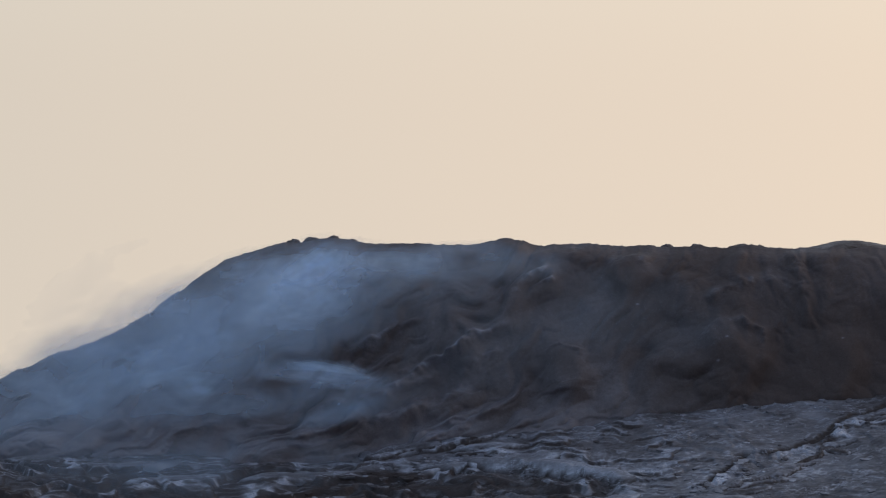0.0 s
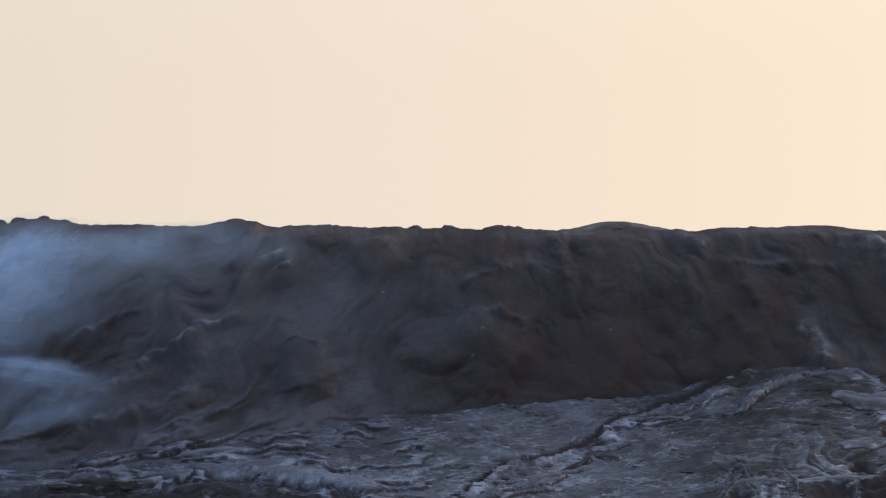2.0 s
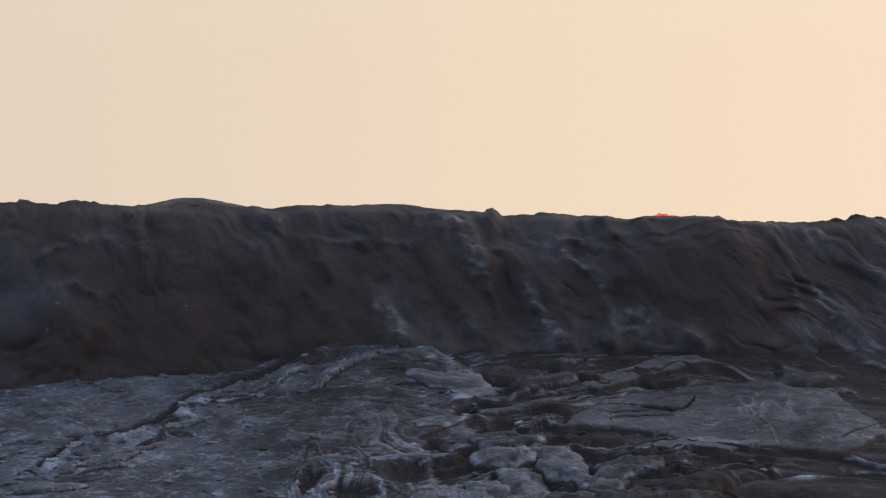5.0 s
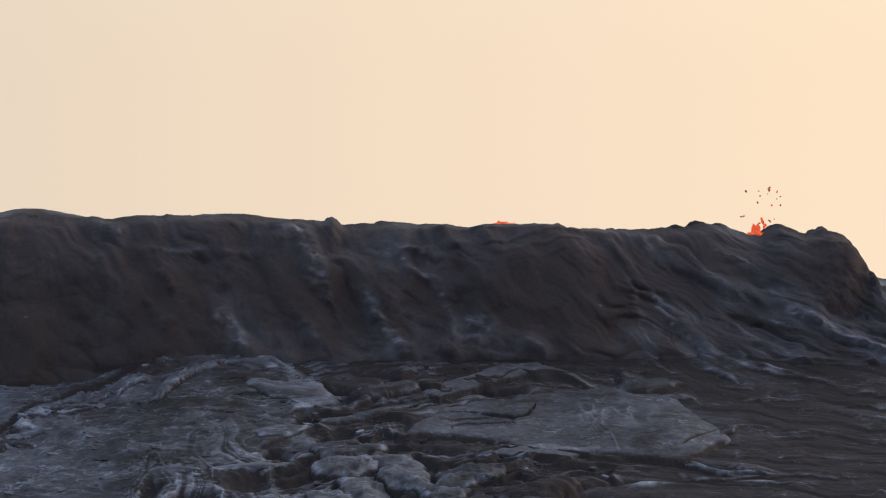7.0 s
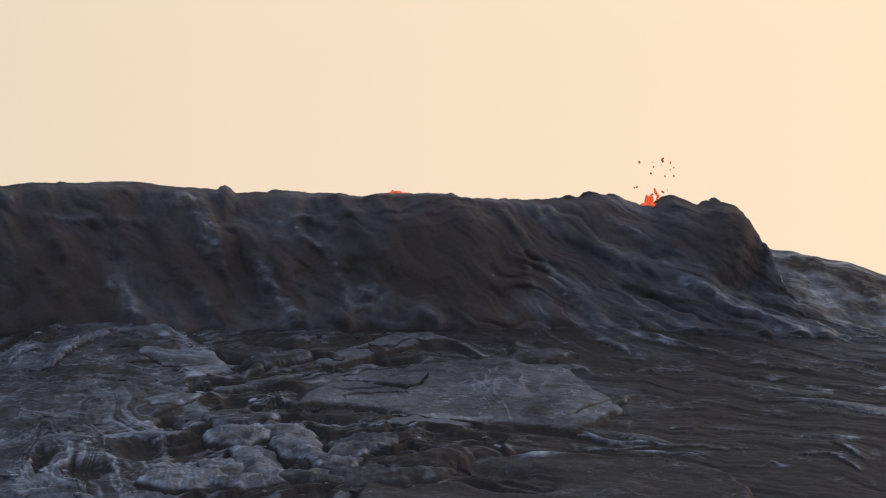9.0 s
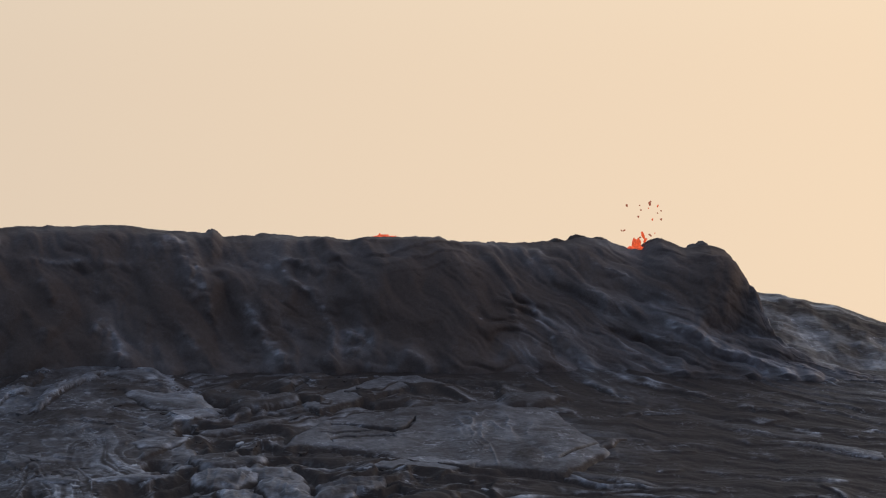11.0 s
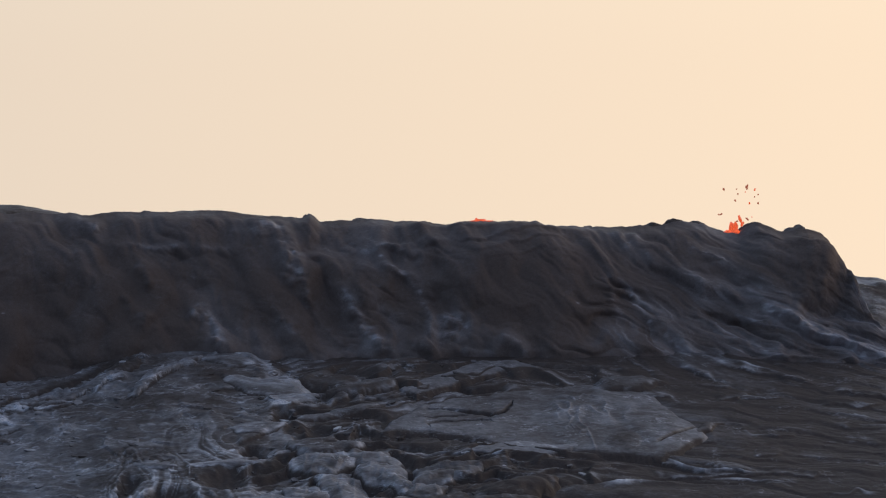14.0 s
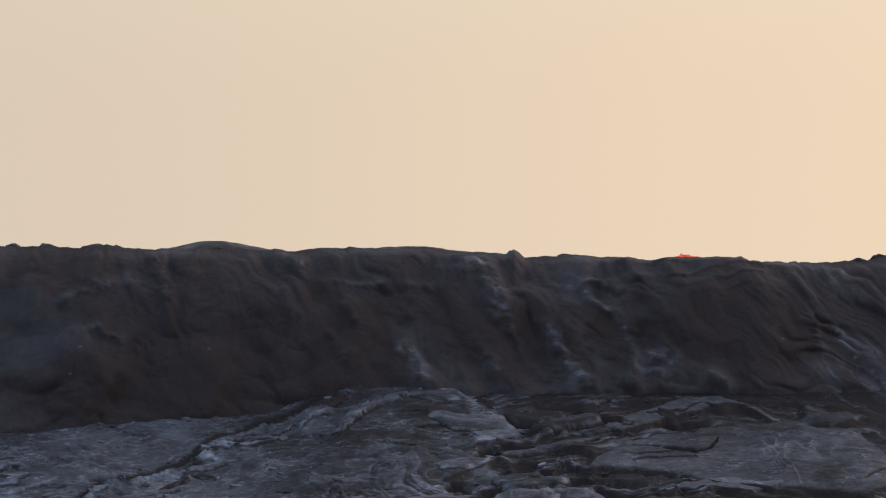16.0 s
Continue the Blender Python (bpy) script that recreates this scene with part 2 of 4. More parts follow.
    (0.26, 0.12, 0.08, ((7.87, 3.84), (8.95, 4.07), (10.03, 4.23), (10.84, 4.4))),
    (0.28, 0.1, 0.07, ((10.31, 2.78), (11.66, 2.73), (13.02, 2.61), (14.66, 2.69))),
    (0.32, 0.12, 0.08, ((10.85, 2.38), (11.93, 2.39), (13.02, 2.31))),
    (0.32, 0.08, 0.08, ((11.53, 2.11), (12.75, 2.2), (13.7, 2.41), (15.21, 2.51))),
    (0.5, 0.15, 0.1, ((15.21, 2.94), (16.3, 2.73), (17.68, 2.53), (18.92, 2.49))),
    (0.3, 0.07, 0.05, ((15.96, 2.35), (17.82, 2.4), (19.2, 2.44), (20.86, 2.34))),
    (0.3, 0.11, 0.08, ((7.07, 2.82), (7.61, 2.97), (8.15, 2.83))),
    (0.3, 0.11, 0.08, ((7.34, 2.19), (8.02, 2.4), (8.96, 2.32), (9.9, 2.54))),
)
EAST_SHEETS = (
    (0.55, 0.08, 0.06, ((16.92, 5.07), (17.33, 4.93), (17.79, 4.72))),
    (0.5, 0.07, 0.06, ((17.82, 5.07), (18.51, 4.98), (19.41, 4.77), (20.34, 4.6))),
    (0.4, 0.05, 0.05, ((17.26, 4.58), (18.23, 4.54))),
    (0.42, 0.11, 0.05, ((17.79, 4.17), (18.67, 4.29))),
    (0.4, 0.1, 0.06, ((20.59, 4.4), (21.56, 4.33), (22.42, 4.23))),
    (0.35, 0.08, 0.05, ((20.31, 4.16), (21.28, 4.06), (22, 4.15))),
    (0.5, 0.05, 0.04, ((19.03, 3.3), (19.78, 3.33))),
    (0.5, 0.04, 0.04, ((18.71, 2.82), (19.42, 2.89))),
    (0.45, 0.11, 0.06, ((21.83, 2.15), (22.67, 2.22), (23.62, 1.78))),
    (0.45, 0.08, 0.06, ((22.67, 2.5), (23.23, 2.29), (23.62, 2.05))),
    (0.45, 0.05, 0.04, ((17.2, 3.14), (17.84, 3.2))),
    (0.3, 0.08, 0.05, ((15.07, 4.39), (15.75, 4.3), (16.85, 4.22))),
)
WEST_SHEETS = (
    (0.36, 0.12, 0.1, ((-11.33, 2.89), (-10.12, 3.03), (-8.91, 3.32), (-8.11, 3.61), (-7.28, 3.96))),
    (0.42, 0.14, 0.1, ((-10.66, 2.34), (-9.72, 2.63), (-8.64, 2.78), (-7.3, 2.8))),
    (0.46, 0.18, 0.12, ((-7.5, 2.64), (-6.77, 2.69), (-5.99, 2.48), (-5.76, 2.26))),
    (0.4, 0.1, 0.08, ((-10.92, 1.96), (-9.85, 2.03), (-9.02, 1.9))),
    (0.42, 0.12, 0.08, ((-9.07, 2.01), (-8.22, 2.14))),
    (0.36, 0.07, 0.05, ((-9.18, 2.95), (-8.24, 2.98), (-6.87, 2.92))),
    (0.34, 0.05, 0.05, ((-8.54, 3.13), (-7.3, 3.22), (-6.47, 3.1))),
    (0.3, 0.08, 0.08, ((-9.72, 3.55), (-8.91, 3.88), (-7.84, 4.28))),
)
APRON_SHEETS = (
    (0.5, 0.1, 0.07, ((-1.44, 2.46), (-0.6, 2.65), (-0.12, 2.74))),
    (0.5, 0.05, 0.05, ((-1.95, 2.11), (-1.25, 2.26), (-0.55, 2.4))),
    (0.4, 0.05, 0.06, ((0.2, 3.65), (0.74, 3.72), (2.08, 3.94), (2.78, 4.18))),
    (0.45, 0.08, 0.06, ((0.18, 3.33), (0.74, 3.48), (1.25, 3.43))),
    (0.4, 0.08, 0.06, ((3.7, 4.06), (4.25, 4.46), (4.97, 4.95))),
    (0.35, 0.07, 0.05, ((3.96, 4.32), (4.54, 4.68))),
    (0.35, 0.1, 0.08, ((2.86, 4.21), (3.25, 4.51), (3.72, 4.62))),
    (0.4, 0.08, 0.06, ((5.83, 4.39), (6.66, 4.48), (6.9, 4.7))),
    (0.5, 0.12, 0.07, ((6.93, 3.81), (7.6, 3.92), (8.17, 4.06))),
    (0.45, 0.1, 0.06, ((6.27, 3.03), (6.8, 3.26), (7.1, 3.44))),
)


def sheet_edges(c, w):
    """Thin sheets that sink back behind a crisp edge, its light and the gap's shade painted in the tone."""
    d, crust = np.zeros_like(c, dtype=float), np.zeros_like(c, dtype=float)
    if c.ndim < 2:
        return d, crust
    wob = 0.07 * fbm(c * 1.5, w * 1.5, 3, 331) + 0.025 * fbm(c * 6, w * 4, 3, 333)
    bead = np.clip(0.55 + 1.5 * fbm(c * 2.2, w * 5, 3, 335), 0.1, 1.4)
    for tone, wide, out, line in MIDDLE_SHEETS + EAST_SHEETS + WEST_SHEETS + APRON_SHEETS:
        xs, ws = zip(*line)
        k = (c > xs[0] - 0.1) & (c < xs[-1] + 0.1)
        if not k.any():
            continue
        cc = c[k]
        e = w[k] - np.interp(cc, xs, ws) - wob[k] + 0.6 * out
        run = (cc - xs[0]) / (xs[-1] - xs[0])
        ends = step(-0.02, 0.18, run) * (1 - step(0.82, 1.02, run))
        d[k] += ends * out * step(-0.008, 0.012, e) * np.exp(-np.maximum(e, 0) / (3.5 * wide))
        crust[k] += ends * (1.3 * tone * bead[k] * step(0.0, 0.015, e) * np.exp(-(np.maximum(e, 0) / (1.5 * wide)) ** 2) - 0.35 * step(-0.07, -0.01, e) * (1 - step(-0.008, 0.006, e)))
    return d, crust


def streaks(c, w):
    """The eastern flow: long thin sheets that run down to the east. Relief, tone and where they lie."""
    wc, ww = c + 0.5 * fbm(c * 0.5, w * 1.0, 4, 301), w + 0.10 * fbm(c * 0.8, w * 2.0, 4, 303)
    run = ww + np.interp(w, (1.5, 2.4, 3.2, 4.0, 4.8, 5.6, 7.0), (0.16, 0.07, 0.09, 0.19, 0.30, 0.42, 0.65)) * (wc - 19.0)
    sheet_, level = shingle(run / 0.34 + 0.9 * fbm(wc * 0.35, run * 1.2, 4, 305), 0.25)
    thin, level2 = shingle(run / 0.11 + 1.2 * fbm(wc * 0.5, run * 2.4, 4, 307) + 0.37 * level, 0.3)
    gate = step(0.02, 0.42, fbm(wc * 0.35 + 1.7 * level2, run * 1.5, 3, 309))
    thread = np.exp(-(noise2(wc * 0.35, run * 5.5 + 0.8 * fbm(wc * 0.9, run * 2, 3, 311), 313) / 0.13) ** 2) * gate
    hair = np.exp(-(noise2(wc * 0.5 + 9, run * 10 + 0.9 * fbm(wc * 1.2, run * 3, 3, 315), 317) / 0.2) ** 2) * step(0.1, 0.45, fbm(wc * 0.9, run * 2.2, 3, 319))
    tone = 0.17 * fbm(wc * 0.3, run * 1.4, 4, 321) + 0.14 * noise2(wc * 0.3 + 7.3 * level, level * 1.7, 323) + 0.12 * noise2(wc * 0.6 + 5.1 * level2, level2 * 1.3, 325)
    bead = np.clip(0.45 + 1.5 * fbm(wc * 1.6, run * 7, 4, 327), 0, 1.3)
    return 0.045 * sheet_ + 0.012 * thin + 0.03 * thread, tone + bead * (0.62 * thread + 0.50 * hair)


def field_relief(c, w):
    """Relief in metres and the share of light crust, with painted highlights and shade, over places across and up the
    slope.
    """
    wx, wy = c + 0.35 * fbm(c * 0.9, w * 1.8, 4, 3), w + 0.18 * fbm(c * 0.9 + 9, w * 1.8, 4, 5)
    apron = inside(wx + 0.25 * fbm(c * 3, w * 5, 3, 7), wy, APRON, 0.16)
    edge = inside(wx, wy, APRON, 0.45)
    east = step(13.5, 17, c)
    d = 0.10 * fbm(c * 0.4, w * 0.9, 4, 11)
    # overlapping sheets and toes of lava outside the smooth apron; long and streaked in the east
    lw = w + np.interp(c, (-10, 0, 6.5, 12.5, 16, 20, 27), (0, 0, 0, -1.1, -0.85, -0.2, 1.45))
    long = np.interp(c, (-5000, 13.0, 17.0, 5000), (-5000, 13.0, 15.4, 1600))
    warp = (1.5 + 1.2 * east) * fbm(long * 0.55, lw * 1.1, 4, 21) + 0.9 * billow(long * 0.6 + 0.8 * lw, lw * 1.0, 3, 23)
    big, level = shingle(lw / 0.42 + warp, 0.26)
    warp2 = 1.3 * fbm(long * 0.9, lw * 2.2, 3, 25) + 1.0 * billow(long * 1.1 + lw, lw * 2.2, 2, 27)
    small, level2 = shingle(lw / 0.15 + warp2 + 0.37 * level, 0.28)
    rough, west = 1 - apron, 1 - step(-5.0, -1.0, c)
    calm = 1 - 0.85 * inside(c, w, SLAB, 0.25)
    streaks_d, streaks_tone = streaks(c, w)
    calm = calm * (1 - 0.85 * step(-0.55, -0.15, w - foot(c)))
    d += rough * calm * ((1 - east) * (0.22 * big + 0.05 * small) + 0.05) + rough * east * streaks_d
    # the apron: smooth, with a lifted rim, low ripples and broken flakes
    flakes, _ = shingle(w / 0.30 + 0.6 * c / 3 + 1.4 * fbm(c * 1.1, w * 2.2, 4, 41), 0.12)
    torn = step(0.0, 0.5, fbm(c * 0.6, w * 1.4, 3, 45) + 0.12)
    ledge, at_ledge = shingle(w / 0.24 - 0.20 * c + 1.5 * fbm(c * 0.7, w * 2.4, 4, 46), 0.14)
    ledge_phase = w / 0.24 - 0.20 * c + 1.5 * fbm(c * 0.7, w * 2.4, 4, 46) - at_ledge
    torn_west = west * step(-0.1, 0.25, fbm(c * 0.8 + 2.3 * at_ledge, w, 3, 48))
    d += apron * (0.20 + 0.05 * fbm(c * 1.4, w * 2.8, 5, 43) + 0.055 * torn * flakes + 0.09 * torn_west * ledge)
    lift, at = shingle(w / 0.12 - 0.25 * c + 2.2 * fbm(c * 1.6, w * 4.2, 4, 47), 0.10)
    share = step(0.05, 0.3, fbm(c * 1.5 + 3.1 * at, w * 2, 3, 49))
    thin_rim = share * step(0.45, 0.95, lift)
    d += apron * 0.02 * share * lift
    near, _ = along(wx, wy, SEAM)
    broken = 0.55 + 0.8 * fbm(c * 2.5, w * 4, 4, 51)
    plate, _ = shingle(wy / 0.11 + 2.0 * fbm(c * 2.2, w * 4.4, 3, 53), 0.2)
    band = np.exp(-(near / 0.22) ** 2)
    d += apron * band * (0.06 * broken + 0.09 * plate)
    trough, _ = along(wx + 0.05, wy - 0.15, SEAM)
    trough = np.exp(-(trough / 0.065) ** 2) * step(-0.5, 0.1, fbm(c * 1.1, w, 3, 59) + 0.1)
    d -= apron * 0.12 * trough
    # hollows, carved out and with their shade painted into the tone below
    in_hollow = np.zeros_like(c)
    for cx, cw, rx, rw in HOLLOWS:
        in_hollow = np.maximum(in_hollow, step(0.0, 0.7, 1 - np.hypot((wx - cx) / rx, (wy - cw) / rw)))
    d -= 0.24 * in_hollow
    # ropes of crust that wrap round the hollows near the toes
    coil = np.zeros_like(c)
    for cx, cw, rx, rw in HOLLOWS[:3]:
        rr = np.hypot((wx - cx) / rx, (wy - cw) / rw) + 0.45 * fbm(c * 1.6, w * 2.4, 4, 63)
        coil += (0.6 + 0.8 * fbm(c * 2, w * 3, 3, 65)) * np.sin(rr * 15 + 4 * fbm(c * 1.2, w * 1.8, 3, 67)) * np.exp(-((rr - 1.5) / 0.55) ** 2)
    d += 0.018 * coil
    # ropy folds where the apron bends over towards the toes
    bend = mound(c, w, 5.6, 2.4, 1.3, 1.3) + mound(c, w, 9.15, 3.45, 0.6, 0.35) + mound(c, w, 4.3, 1.7, 1.2, 0.7) + 0.6 * mound(c, w, -5.5, 2.6, 1.6, 0.5)
    swirl = c * 1.0 + 1.3 * fbm(c * 0.7, w * 0.9, 3, 55) + 0.25 * w
    folds = 1 - np.abs(noise2(swirl * 6.5, w * 0.9, 57))
    d += np.clip(bend, 0, 1) * 0.025 * folds ** 2
    d += 0.005 * fbm(c * 9, w * 18, 4, 61)
    phase, phase2 = lw / 0.42 + warp - level, lw / 0.15 + warp2 + 0.37 * level - level2
    # pale bands above the fronts: edge highlights painted into the tone
    lip = step(0.24, 0.34, phase) * (1 - step(0.36, 0.75, phase)) * np.clip(0.5 + 1.5 * fbm(c * 1.5, w * 3, 3, 91), 0, 1.3)
    lip2 = step(0.26, 0.36, phase2) * (1 - step(0.4, 0.8, phase2)) * np.clip(0.4 + 1.8 * fbm(c * 2.5, w * 4, 3, 93), 0, 1.3)
    tone = 0.5 + 0.5 * noise2(c * 0.4 + 7.3 * level, level * 1.7, 73)
    tone2 = noise2(c * 0.9 + 5.1 * level2, level2 * 1.3, 75)
    crust = apron * (0.30 + 0.24 * fbm(c * 1.2, w * 3, 5, 71) + 0.06 * torn + 0.30 * thin_rim)
    crust += rough * (1 - east) * (-0.03 + 0.32 * tone + 0.16 * tone2 + (0.32 + 0.4 * west) * lip + (0.16 + 0.2 * west) * lip2 - 0.06 * west + 0.26 * fbm(wx * 0.7, lw * 2.4, 4, 81))
    crust += rough * east * (0.34 + streaks_tone + 0.10 * step(3.4, 4.8, w) - 0.10 * (1 - step(1.6, 2.6, w)))
    crust += apron * band * (0.10 + 0.8 * (broken - 0.5)) + np.clip(bend, 0, 1) * (0.7 * (folds ** 2 - 0.3) + 0.12)
    # the pale band along the apron's eastern edge is a painted rim highlight
    crust += 0.16 * coil + 0.9 * np.clip(edge * (1 - edge) * 4 - 0.4, 0, 1) * 0.55 * step(3, 6, c)
    # western ledges: lit lip and shaded front painted into the tone
    crust += apron * torn_west * (0.35 * step(0.12, 0.2, ledge_phase) * (1 - step(0.25, 0.6, ledge_phase)) - 0.3 * (1 - step(0.08, 0.15, ledge_phase)) - 0.04)
    # the trough is darker too; the hollows' shade is painted into the tone
    crust -= 0.95 * apron * trough + 0.7 * in_hollow
    # steep broken fronts darkened: the sheet's inside plus shade painted into the tone
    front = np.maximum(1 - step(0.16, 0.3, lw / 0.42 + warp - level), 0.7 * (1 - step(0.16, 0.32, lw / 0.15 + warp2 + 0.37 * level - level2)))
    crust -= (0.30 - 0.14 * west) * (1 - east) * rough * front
    crust += 0.19 * rough * step(6.0, 7.5, c) * (1 - east)
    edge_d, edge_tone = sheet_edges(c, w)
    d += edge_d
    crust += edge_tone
    # haze in the west and darker exposure in the east, put into the tone
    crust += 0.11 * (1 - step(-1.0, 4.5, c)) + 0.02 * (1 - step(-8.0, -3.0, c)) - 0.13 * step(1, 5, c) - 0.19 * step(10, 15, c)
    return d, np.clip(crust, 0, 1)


def build_field():
    c1 = field_across()
    w1 = np.concatenate([np.arange(0.9, 5.75, 0.0125)])
    c, w = np.meshgrid(c1, w1)
    f = foot(c)
    y = (f - 100 * RISE - EYE) / ((w - EYE) / 100 - RISE)
    x, z = c * y / 100, f + RISE * np.minimum(y - 100, 0.8)
    d, crust = field_relief(c, w)
    z = z + d * step(0.9, 1.15, w)
    # the plain before the slope, behind the eye, and beyond the ridge, to the horizon
    first = z[0]
    rows = []
    for yy, share in ((-4000, 0), (-600, 0), (-100, 0), (-20, 0), (30, 0), (60, 0), (78, 0.0), (83, 0.25), (86, 0.6)):
        rows.append((c1 * max(yy, 60) / 100, np.full_like(c1, yy), 0.0 * (1 - share) + first * share * 0.9))
    back = []
    for yy, level in ((112, 3.0), (140, 2.0), (300, 0.0), (1000, -4.0), (4500, -30.0)):
        back.append((c1 * yy / 100, np.full_like(c1, yy), np.full_like(c1, level)))
    px = np.vstack([[r[0] for r in rows], x, [r[0] for r in back]])
    py = np.vstack([[r[1] for r in rows], y, [r[1] for r in back]])
    pz = np.vstack([[r[2] for r in rows], z, [r[2] for r in back]])
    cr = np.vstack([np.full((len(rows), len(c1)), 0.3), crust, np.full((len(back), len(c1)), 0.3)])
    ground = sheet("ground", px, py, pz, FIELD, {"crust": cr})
    tagged(ground, "dark blue-grey pahoehoe lava field rising to the ridge", "lava field", kind="structure")


# ---- the ridge ----
CREST_X = (-31, -26, -22.4, -20.8, -19.25, -18.15, -17.7, -16.1, -14.5, -13.1, -12.35, -9.85, -9.2, -8.8, -8.36, -7.9, -7.5, -6.3, -4.07, -3.17, -2.82, -1.85, -0.6, 2.2, 3.8, 5.8, 7.15, 8, 8.25, 8.5, 9.66, 11, 11.6, 12.46, 13.9, 14.05, 15.3, 17, 17.35, 17.9, 18.26, 18.56, 18.95, 19.12, 19.42, 19.73, 20, 20.28, 20.63, 20.99, 21.21, 21.35, 21.47, 21.53, 21.69, 21.79, 21.97, 22.27, 22.71, 23.36, 24.34, 27.5)
CREST_Z = (3.2, 4.1, 5.36, 6.06, 6.6, 7.25, 7.62, 8.63, 9.1, 9.22, 9.09, 9.03, 9.05, 9.15, 9.21, 9.16, 8.98, 9.05, 8.95, 9.02, 8.9, 9, 8.9, 8.9, 8.93, 8.97, 8.87, 8.83, 8.93, 8.75, 8.8, 8.74, 8.67, 8.74, 8.76, 8.67, 8.61, 8.69, 8.79, 8.77, 8.63, 8.53, 8.51, 8.65, 8.77, 8.71, 8.52, 8.56, 8.64, 8.54, 8.33, 8.06, 7.86, 7.66, 7.6, 7.4, 6.91, 6.43, 6.03, 5.65, 5.38, 4.8)


def crest(x):
    return np.interp(x, CREST_X, CREST_Z)


# rolls of lava that ran down the face and froze: lightness, half width, how far they stand out, line across and up
EAST_ROLLS = (
    (0.3, 0.2, 0.24, ((6.23, 8.16), (6.77, 8.3), (7.24, 8.17), (7.51, 7.77), (7.61, 7.23), (7.99, 6.43), (8.54, 5.62))),
    (0.32, 0.18, 0.16, ((8.53, 6.84), (8.94, 6.57), (9.13, 6.1), (9.55, 5.56), (10.02, 5.2))),
    (0.3, 0.19, 0.18, ((9.69, 7.63), (9.91, 7.28), (10.35, 7.1), (10.7, 6.59), (10.94, 5.91), (10.77, 5.3))),
    (0.4, 0.16, 0.2, ((10.97, 6.05), (11.43, 6.05), (11.73, 5.84), (11.51, 5.62), (11.04, 5.62))),
    (0.34, 0.27, 0.2, ((5.11, 6), (5.37, 6.31), (5.64, 6.11), (5.82, 5.57), (6.15, 5.12))),
    (0.16, 0.16, 0.12, ((7.25, 6.22), (7.52, 5.82), (7.7, 5.48))),
    (0.22, 0.08, 0.1, ((3.83, 7.8), (4.96, 7.83), (6.17, 7.78))),
    (0.1, 0.16, 0.12, ((3.83, 7.39), (4.12, 7.09), (4.21, 6.66))),
    (0.1, 0.19, 0.12, ((3.5, 6.72), (3.91, 6.12), (4.27, 5.86))),
)
BROW_ROLLS = (
    (0.22, 0.14, 0.12, ((2.22, 8.58), (2.75, 8.39), (3, 8.09))),
    (0.12, 0.14, 0.12, ((8.79, 7.76), (9.74, 7.85), (10.58, 7.6), (10.9, 7.24))),
    (0.08, 0.1, 0.08, ((8.12, 7.88), (9.2, 7.76), (10.28, 7.83), (11.64, 7.92))),
    (0.3, 0.08, 0.08, ((15.13, 8.18), (15.75, 8.16), (16.05, 7.92))),
    (0.22, 0.11, 0.1, ((15.47, 8.02), (16, 7.67), (16.37, 7.32))),
    (0.26, 0.08, 0.08, ((16.92, 7.41), (17.33, 7.06), (17.57, 6.54))),
    (0.34, 0.05, 0.06, ((15.72, 6.74), (15.83, 6.39), (16.3, 5.9))),
    (0.16, 0.11, 0.1, ((16.16, 6.23), (16.64, 5.66), (17.54, 5.26))),
    (0.18, 0.1, 0.08, ((17.12, 7.9), (17.75, 7.58), (18.26, 7.18))),
)
FOOT_ROLLS = (
    (0.5, 0.14, 0.14, ((18.44, 6.73), (19.2, 6.12), (20.03, 5.77), (20.89, 5.45), (21.84, 5.21), (23.63, 4.87))),
    (0.4, 0.07, 0.08, ((20.7, 7.39), (21.08, 6.89), (21.56, 6.28))),
    (0.34, 0.08, 0.1, ((21.56, 6.28), (22.15, 5.84), (23.63, 5.31))),
    (0.1, 0.18, 0.14, ((17.75, 6.99), (18.51, 6.22), (19.37, 5.55), (20.38, 5.15))),
    (0.12, 0.16, 0.14, ((17.06, 6.44), (17.95, 5.7), (18.99, 5.27))),
    (0.4, 0.04, 0.05, ((18.34, 5.57), (18.92, 5.3), (19.42, 5.14))),
    (0.14, 0.14, 0.12, ((14.92, 7.31), (15.47, 6.22), (16.3, 5.41))),
    (0.2, 0.11, 0.1, ((12.47, 5.66), (12.88, 5.46), (13.22, 5.05))),
)
WEST_ROLLS = (
    (0.16, 0.12, 0.16, ((-5.55, 8.19), (-5.15, 8.41), (-4.61, 8.38), (-4.32, 8.03))),
    (0.12, 0.16, 0.18, ((-3.14, 5.94), (-2.6, 6.44), (-1.93, 6.67), (-1.37, 6.32), (-1.29, 5.66))),
    (0.22, 0.1, 0.14, ((-11.33, 5.1), (-10.5, 5.39), (-9.45, 5.76), (-8.85, 6.16), (-7.91, 6.5))),
    (0.16, 0.11, 0.14, ((-11.33, 4.63), (-10.59, 4.96), (-9.92, 5.39))),
    (0.26, 0.08, 0.12, ((-7.97, 7.37), (-7.37, 7.93), (-6.87, 8.15))),
    (0.3, 0.08, 0.12, ((-7.5, 7.4), (-7.14, 7.69), (-6.74, 7.77))),
    (0.16, 0.14, 0.12, ((-3, 7.18), (-2.19, 7.53), (-1.32, 7.74))),
    (0.2, 0.11, 0.1, ((-1.86, 7.77), (-1.25, 7.85), (-0.65, 7.58))),
    (0.14, 0.11, 0.14, ((-7.23, 5.82), (-6.7, 6.02), (-6.16, 5.88), (-5.99, 5.34))),
    (0.1, 0.14, 0.14, ((-9.32, 5.09), (-8.85, 5.63), (-8.11, 5.96))),
)
FLANK_ROLLS = (
